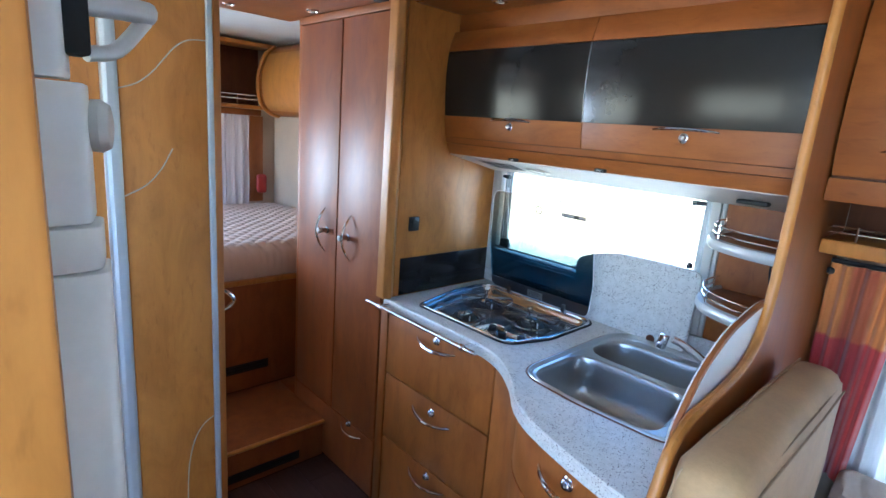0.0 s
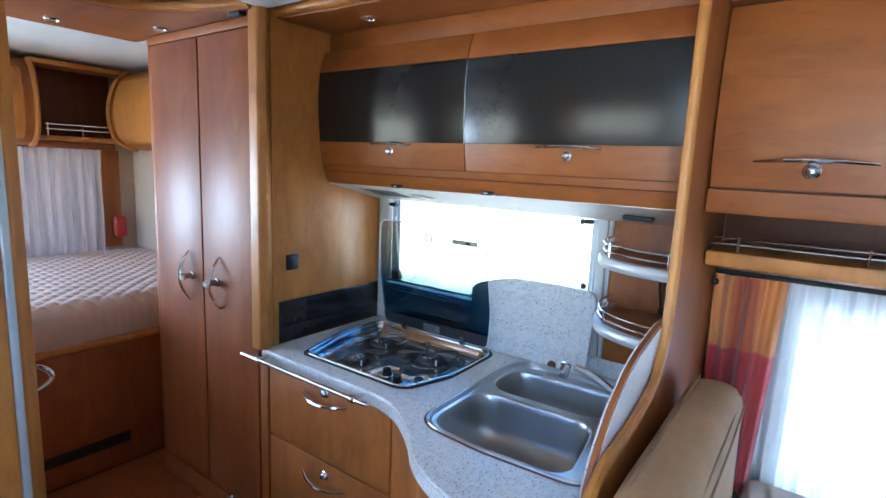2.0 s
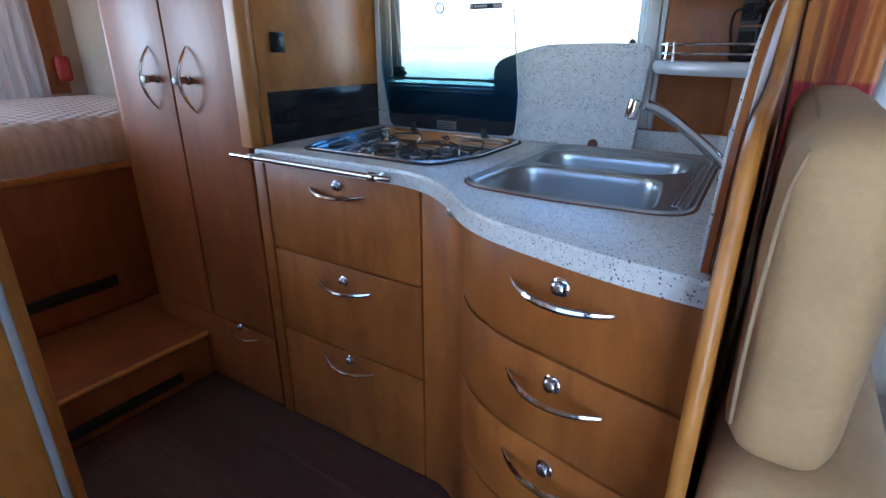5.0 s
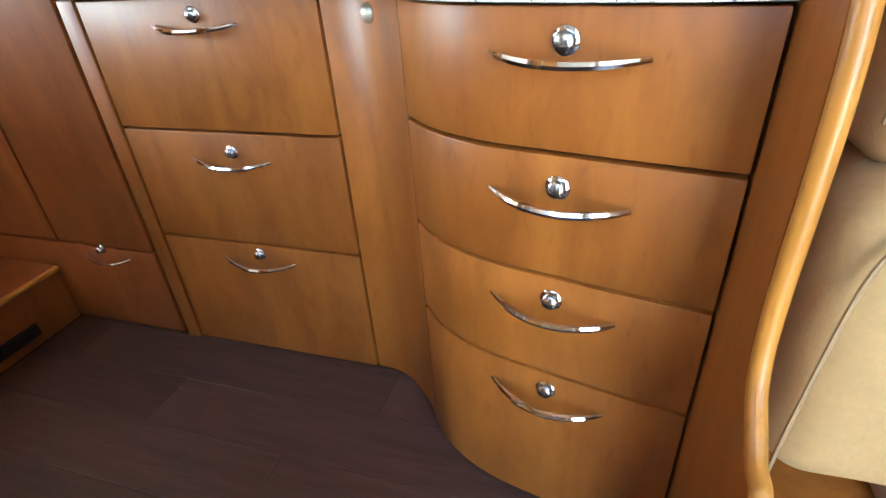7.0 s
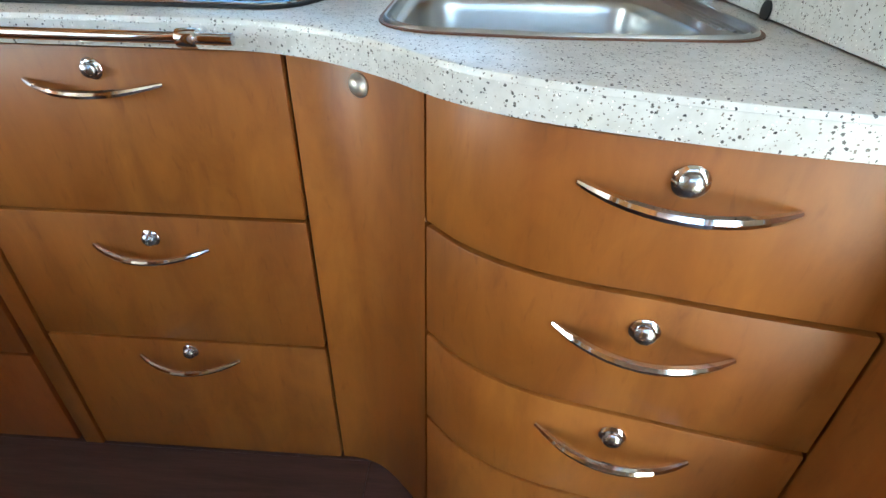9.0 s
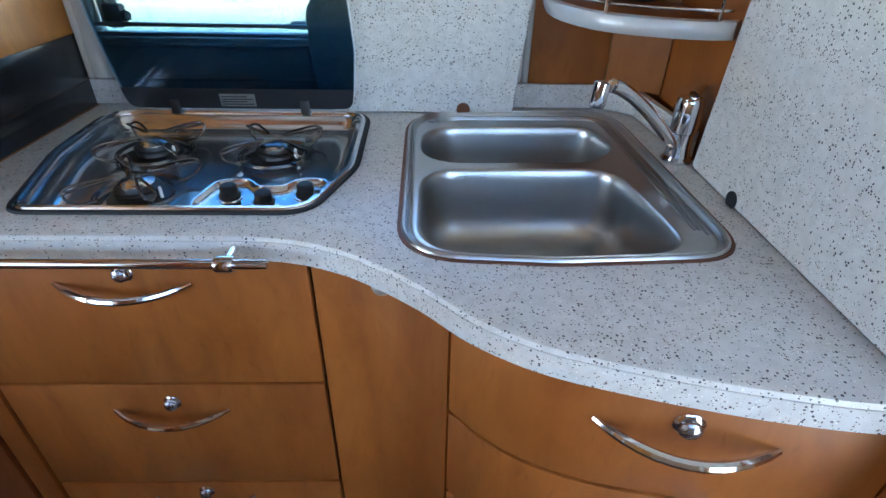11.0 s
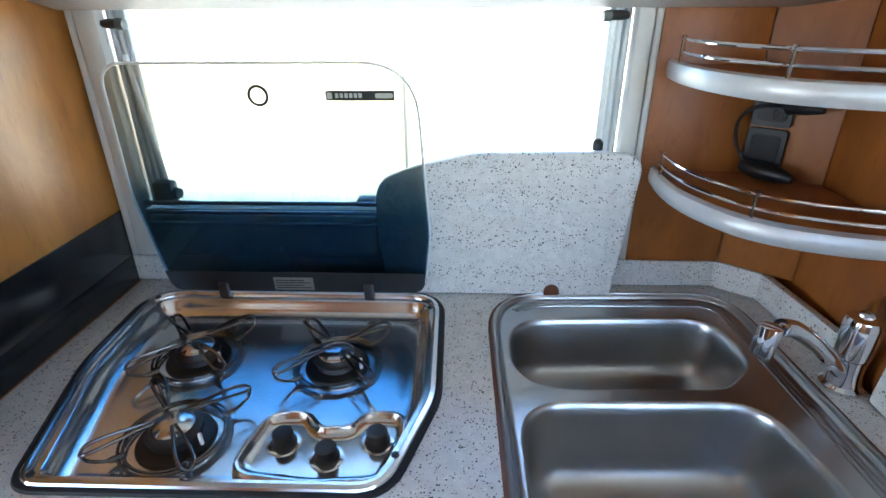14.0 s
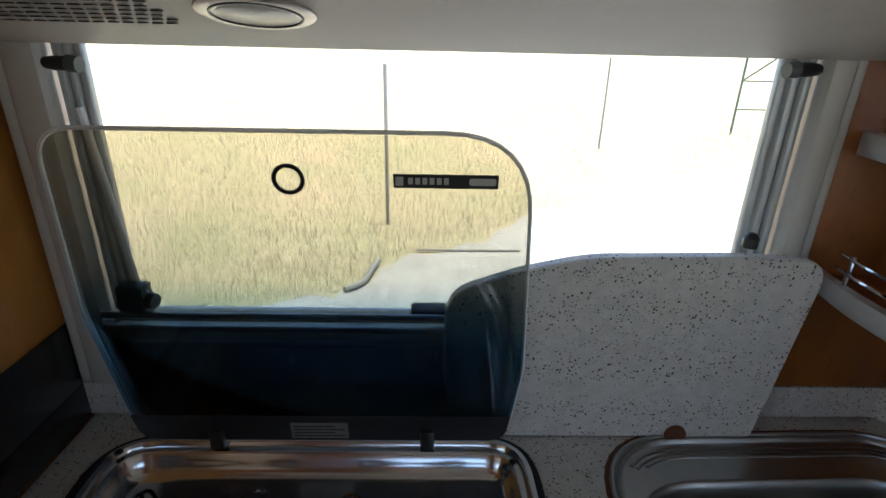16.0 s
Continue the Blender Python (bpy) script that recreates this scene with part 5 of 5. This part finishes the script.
tagged(part("corner_batten", box(-2.119, -2.095, 0.35, 0.452, 0.93, 1.514, 0.003), WOOD), "wooden batten beside the bed curtain", "batten")
tagged(part("bed_side_panel", box(-2.094, -0.73, Y_WALL - 0.012, Y_WALL - 0.003, 0.93, 1.524, 0.001), WALL), "beige panel on the wall beside the bed", "panel")
rt = thing("reading_lamp", "small red plastic lamp on the wall beside the bed", "lamp", (-2.09, 0.44, 1.06))
part("lamp_body", cushion(-2.105, -2.06, 0.4, 0.47, 0.99, 1.12, 0.02, 0.002, 3, 6), RED, rt)

# ---- dinette ----
oc3 = thing("dinette_cabinet", "pearwood overhead cabinet above the dinette", "cabinet", (1.9, 0.4, 1.47))
P3 = [(0.30, 1.452), (0.236, 1.458), (0.232, 1.49), (0.228, 1.6), (0.23, 1.75), (0.24, 1.86), (0.26, 1.94), (Y_WALL - 0.004, 1.94), (Y_WALL - 0.004, 1.452)]
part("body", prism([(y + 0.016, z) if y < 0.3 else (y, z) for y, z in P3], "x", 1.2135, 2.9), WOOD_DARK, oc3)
pf = [(p.x, p.y) for p in smooth_line([(0.232, 1.494, 0), (0.216, 1.56, 0), (0.214, 1.66, 0), (0.224, 1.78, 0), (0.243, 1.852, 0)], 5)]
for x0, x1, xk in ((1.2155, 1.93, 1.42), (1.9345, 2.88, 2.4)):
    d = part("flap", prism(pf + [(y + 0.018, z) for y, z in pf][::-1], "x", x0, x1, 0.0015), WOOD_H, oc3, "bulging pearwood flap")
    bow_handle(d, (xk - 0.032, 0.222, 1.547), 0.2, (0, -1, 0), (0, 0, 0.004), (1, 0, 0))
    push_knob(d, (xk - 0.032, 0.222, 1.533), (0, -1, -0.1), 0.0135)
part("bottom_rail", prism([(0.226, 1.44), (0.222, 1.45), (0.226, 1.488), (0.25, 1.49), (0.26, 1.44)], "x", 1.2135, 2.9, 0.001), WOOD_H, oc3)
part("top_rail", box(1.2135, 2.9, 0.225, 0.27, 1.858, 1.95, 0.004), WOOD_H, oc3)
cor2 = thing("cornice", "pearwood ceiling cornice above the dinette cabinet", "cornice", (1.9, 0.2, 1.95))
part("cornice_board", box(1.2135, 2.9, 0.1, 0.27, 1.9515, 1.968, 0.004), WOOD_H, cor2)
part("cornice_edge", tube([(1.2135, 0.1, 1.968), (2.9, 0.05, 1.968)], 0.014, 10), WOOD_EDGE, cor2)
downlight(1.56, 0.16, 1.9512)
sh3 = thing("dinette_shelf", "long open wooden shelf with a thin chrome rail", "shelf", (1.9, 0.4, 1.34))
part("shelf_board", box(1.2135, 2.9, 0.286, Y_WALL - 0.004, 1.318, 1.352, 0.006), WOOD_EDGE, sh3)
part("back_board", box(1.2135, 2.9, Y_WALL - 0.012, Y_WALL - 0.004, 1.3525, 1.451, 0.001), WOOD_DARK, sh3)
part("partition", box(1.6, 1.615, 0.31, Y_WALL - 0.0125, 1.3525, 1.4395, 0.002), WOOD_EDGE, sh3)
for z in (1.368, 1.381):
    part("rail", tube([(1.222, 0.302, z), (1.585, 0.302, z)], 0.0024, 8), CHROME, sh3)
for x in (1.275, 1.5):
    part("rail_post", tube([(x, 0.302, 1.352), (x, 0.302, 1.385)], 0.003, 8), CHROME, sh3)
cu = thing("striped_curtain", "orange and red striped curtain gathered beside the dinette window", "curtain", (1.2, 0.45, 0.83))
part("cloth", wavy_sheet((1.216, 0.455), (1.375, 0.465), 0.72, 1.275, 0.013, 3.1, 90, 16, 0.0, -0.22), PLAID, cu)
part("curtain_rail", tube([(1.2135, 0.47, 1.28), (2.85, 0.47, 1.28)], 0.006, 8), BLACK, cu, "black curtain rail")
part("rail_end", lathe([(0.008, 0), (0.01, 0.006), (0.006, 0.014)], Matrix.Translation((1.213, 0.45, 1.255)) @ axis_to((1, 0, 0)), 12), BLACK, cu)
tagged(part("sheer_curtain", wavy_sheet((1.34, 0.5), (2.7, 0.5), 0.62, 1.275, 0.014, 26, 400, 10, 0.0, 0.03), SHEER), "thin white net curtain hanging in front of the window", "curtain")
w2 = thing("window_2", "bright dinette window behind the net curtain", "window", (1.95, Y_WALL, 1.0), "", "structure")
part("pane", box(1.41, 2.6, Y_WALL + 0.022, Y_WALL + 0.026, 0.72, 1.2, 0), PANE, w2).visible_shadow = False
for nm, b in (("window_frame", (1.38, 1.411, 0.7, 1.23)), ("window_frame", (2.6, 2.64, 0.7, 1.23)), ("window_sill", (1.412, 2.599, 0.7, 0.722))):
    part(nm, box(b[0], b[1], Y_WALL - 0.02, Y_WALL - 0.001, b[2], b[3], 0.004), FRAME, w2)

st = thing("dinette_bench", "beige suede bench seat with a high padded backrest against the divider", "seat", (1.5, -0.1, 0))
part("backrest", cushion(1.228, 1.335, -0.42, 0.215, 0.745, 1.098, 0.042, 0.008, 1, 14), LEATHER, st, "padded suede backrest")
part("lower_back", cushion(1.222, 1.40, -0.455, 0.215, 0.42, 0.752, 0.05, 0.008, 5, 14), LEATHER, st, "padded suede lower back")
part("seat_cushion", cushion(1.36, 1.92, -0.46, 0.44, 0.34, 0.5, 0.05, 0.012, 7, 14), LEATHER2, st, "wrinkled beige leather seat cushion")
def gathered_cushion(x0, x1, n=240):
    """A long side cushion whose cover is gathered into slanting pleats below the top piping."""
    prof = [(p.x, p.y) for p in smooth_line([(0.47, 0.5, 0), (0.3, 0.49, 0), (0.255, 0.53, 0), (0.27, 0.62, 0), (0.33, 0.715, 0), (0.395, 0.765, 0), (0.445, 0.772, 0), (0.472, 0.755, 0)], 5)]
    rings = []
    for i in range(n + 1):
        x = x0 + (x1 - x0) * i / n
        end = min(1.0, min(i, n - i) / 5) ** 0.5
        ring = []
        for k, (y, z) in enumerate(prof):
            u = k / (len(prof) - 1)
            w = max(0.0, math.sin(math.pi * min(1, max(0, (u - 0.28) / 0.58)))) ** 0.7
            ph = (x + 0.55 * (z - 0.6)) * 118 + 1.6 * noise.noise((x * 7, z * 4, 0))
            fold = w * (0.0055 * math.sin(ph) + 0.003 * math.sin(2.17 * ph + 1.3)) + 0.006 * noise.noise((x * 5, y * 5, z * 5))
            ring.append((x, 0.4 + (y - 0.4) * (0.9 + 0.1 * end) - fold * 0.75, 0.62 + (z - 0.62) * (0.88 + 0.12 * end) + fold * 0.66))
        rings.append(ring)
    return loft(rings, True, True)


sc = gathered_cushion(1.34, 2.5)
part("side_cushion", sc, LEATHER2, st, "beige leather side cushion gathered in pleats")
part("seam", tube(smooth_line([(1.327, -0.39, 1.07), (1.33, -0.2, 1.075), (1.331, 0.0, 1.075), (1.328, 0.19, 1.07)], 6), 0.002, 6), SEAM, st, "stitched seam")
part("seam", tube(smooth_line([(1.335, -0.39, 1.055), (1.338, -0.2, 1.06), (1.339, 0.0, 1.06), (1.336, 0.19, 1.055)], 6), 0.002, 6), SEAM, st, "stitched seam")
part("seat_box", box(1.225, 1.88, -0.5, 0.44, 0.002, 0.36, 0.01), WOOD, st)
part("seam", tube(smooth_line([(1.236, -0.412, 0.79), (1.234, -0.42, 0.9), (1.238, -0.41, 1.03), (1.25, -0.38, 1.085), (1.25, -0.1, 1.1), (1.25, 0.18, 1.098)], 6), 0.0022, 6), SEAM, st, "stitched seam")
part("seam", tube(smooth_line([(1.233, -0.45, 0.4), (1.232, -0.463, 0.55), (1.245, -0.46, 0.69), (1.27, -0.463, 0.715), (1.33, -0.463, 0.7), (1.38, -0.46, 0.62)], 6), 0.0024, 6), SEAM, st, "stitched seam")

# ---- outside ----
GROUND_Z = -0.95


def ground_material():
    m, n, l, b = material("dry_grass_ground")
    v = coords(n, l, (1, 1, 1))
    a, f = noise_tex(n, l, v, 0.5, 5), noise_tex(n, l, v, 14, 6, 0.75)
    c = ramp(n, l, f, [(0.3, (0.3, 0.26, 0.17)), (0.55, (0.46, 0.42, 0.3)), (0.75, (0.56, 0.52, 0.4))])
    c = mix(n, l, c, ramp(n, l, a, [(0.35, (0.85, 0.88, 0.7)), (0.65, (1.1, 1, 0.9))]), 1.0, "MULTIPLY")
    l.new(c, b.inputs["Base Color"])
    b.inputs["Roughness"].default_value = 0.95
    bump(n, l, b, f, 0.6, 0.05)
    return m


bm = bmesh.new()
bmesh.ops.create_grid(bm, x_segments=40, y_segments=40, size=400, matrix=Matrix.Translation((0, 0, GROUND_Z)))
setting("ground", bm, ground_material(), "dry yellow grassland around the motorhome", "ground")
TRACK = plain("pale_gravel", (0.42, 0.4, 0.36), 0.95, 0, 0.15, 3, 0.3)
bm = bmesh.new()
tr = smooth_line([(-7, 3.6, 0), (-1.4, 4.2, 0), (-0.3, 4.55, 0), (0.1, 5.25, 0), (1.07, 5.85, 0), (1.8, 6.8, 0), (3.55, 8.05, 0), (7.2, 10.5, 0), (30, 24, 0)], 8)
lo = [bm.verts.new((p.x, p.y + 0.08 * math.sin(i * 1.3), GROUND_Z + 0.012)) for i, p in enumerate(tr)]
hi = [bm.verts.new((p.x, -6.0, GROUND_Z + 0.012)) for p in tr]
for i in range(len(tr) - 1):
    bm.faces.new((lo[i], lo[i + 1], hi[i + 1], hi[i]))
setting("road", bm, TRACK, "pale gravel track beside the grass", "road", False)
BLADE = plain("dry_grass_blade", (0.56, 0.52, 0.4), 0.9, 0, 0.12, 4, 0.0)
rng = random.Random(4)
verts, faces = [], []
for k in range(45000):
    d = rng.random() ** 1.7
    x, y = rng.uniform(-9, 9) * (0.35 + d), 3.2 + 16 * d
    lim = np.interp(x, [p.x for p in tr], [p.y for p in tr])
    if y < lim + 0.1 * rng.random():
        continue
    h, a, w = rng.uniform(0.05, 0.17), rng.uniform(0, 6.28), 0.002 + 0.004 * d
    c, s = math.cos(a), math.sin(a)
    i = len(verts)
    verts += [(x - w * c, y - w * s, GROUND_Z), (x + w * c, y + w * s, GROUND_Z), (x + rng.uniform(-0.03, 0.03), y + rng.uniform(-0.03, 0.03), GROUND_Z + h)]
    faces.append((i, i + 1, i + 2))
me = bpy.data.meshes.new("grass")
me.from_pydata(verts, [], faces)
me.materials.append(BLADE)
tagged(new("grass", me), "tall dry yellow grass beside the track", "grass", "", "stuff")
GREEN = plain("green_gate_paint", (0.1, 0.14, 0.1), 0.6, 0.0, 0.12)
GREY = plain("weathered_steel_post", (0.3, 0.29, 0.27), 0.6, 0.3)
for x, y, h in ((-0.1, 6.45, 2.0), (4.25, 11.7, 1.95)):
    tagged(part("fence_post", lathe([(0.024, GROUND_Z), (0.024, GROUND_Z + h), (0.014, GROUND_Z + h + 0.01)], Matrix.Translation((x, y, 0)), 8), GREY), "thin grey metal post standing in the grass", "post", "fence posts")

hose = smooth_line([(-0.1, 5.15, GROUND_Z + 0.05), (-0.14, 4.96, GROUND_Z + 0.05), (-0.2, 4.63, GROUND_Z + 0.05), (-0.36, 4.46, GROUND_Z + 0.05)], 5)
tagged(part("drain_hose", tube(hose, 0.03, 8), GREY), "short grey hose lying on the gravel", "hose")
tagged(part("ground_bar", tube([(0.3, 5.52, GROUND_Z + 0.03), (1.5, 5.53, GROUND_Z + 0.03)], 0.016, 8), GREY), "thin grey bar lying across the gravel", "bar")
gate = thing("field_gate", "grey-green steel field gate beyond the track", "gate", (9.4, 14, GROUND_Z))
for x in (8.5, 10.2):
    part("gate_post", tube([(x, 14, GROUND_Z), (x, 14, 1.15)], 0.032, 8), GREEN, gate)
for z in (-0.3, 0.42, 1.08):
    part("gate_bar", tube([(8.5, 14, z), (10.2, 14, z)], 0.018, 8), GREEN, gate)
part("gate_brace", tube([(8.5, 14, 0.42), (9.4, 14, 1.08)], 0.024, 8), GREEN, gate)

# ---- floor boards, laid along the aisle ----
MESHES = {}
for r in range(13):
    y0 = -1.74 + r * 0.145
    x = -0.45 - 0.37 * (r % 3) if y0 > -1.3 else 0.0
    while x < 2.2:
        ln = 0.9
        xa, xb = max(x, -0.429), min(x + ln, 2.2)
        if xb - xa > 0.05 and y0 < 0.0:
            key = (round(xb - xa, 3), y0 > -0.14)
            y1 = min(y0 + 0.1442, 0.03)
            if key not in MESHES:
                bm = box(0, xb - xa - 0.0008, 0, y1 - y0, -0.006, 0, 0.0006, 1)
                me = bpy.data.meshes.new("floor_board")
                bm.to_mesh(me)
                bm.free()
                me.materials.append(FLOOR)
                MESHES[key] = me
            ob = new("floor_board", MESHES[key])
            ob.location = (xa, y0, 0)
            ob.parent = floor
        x += ln
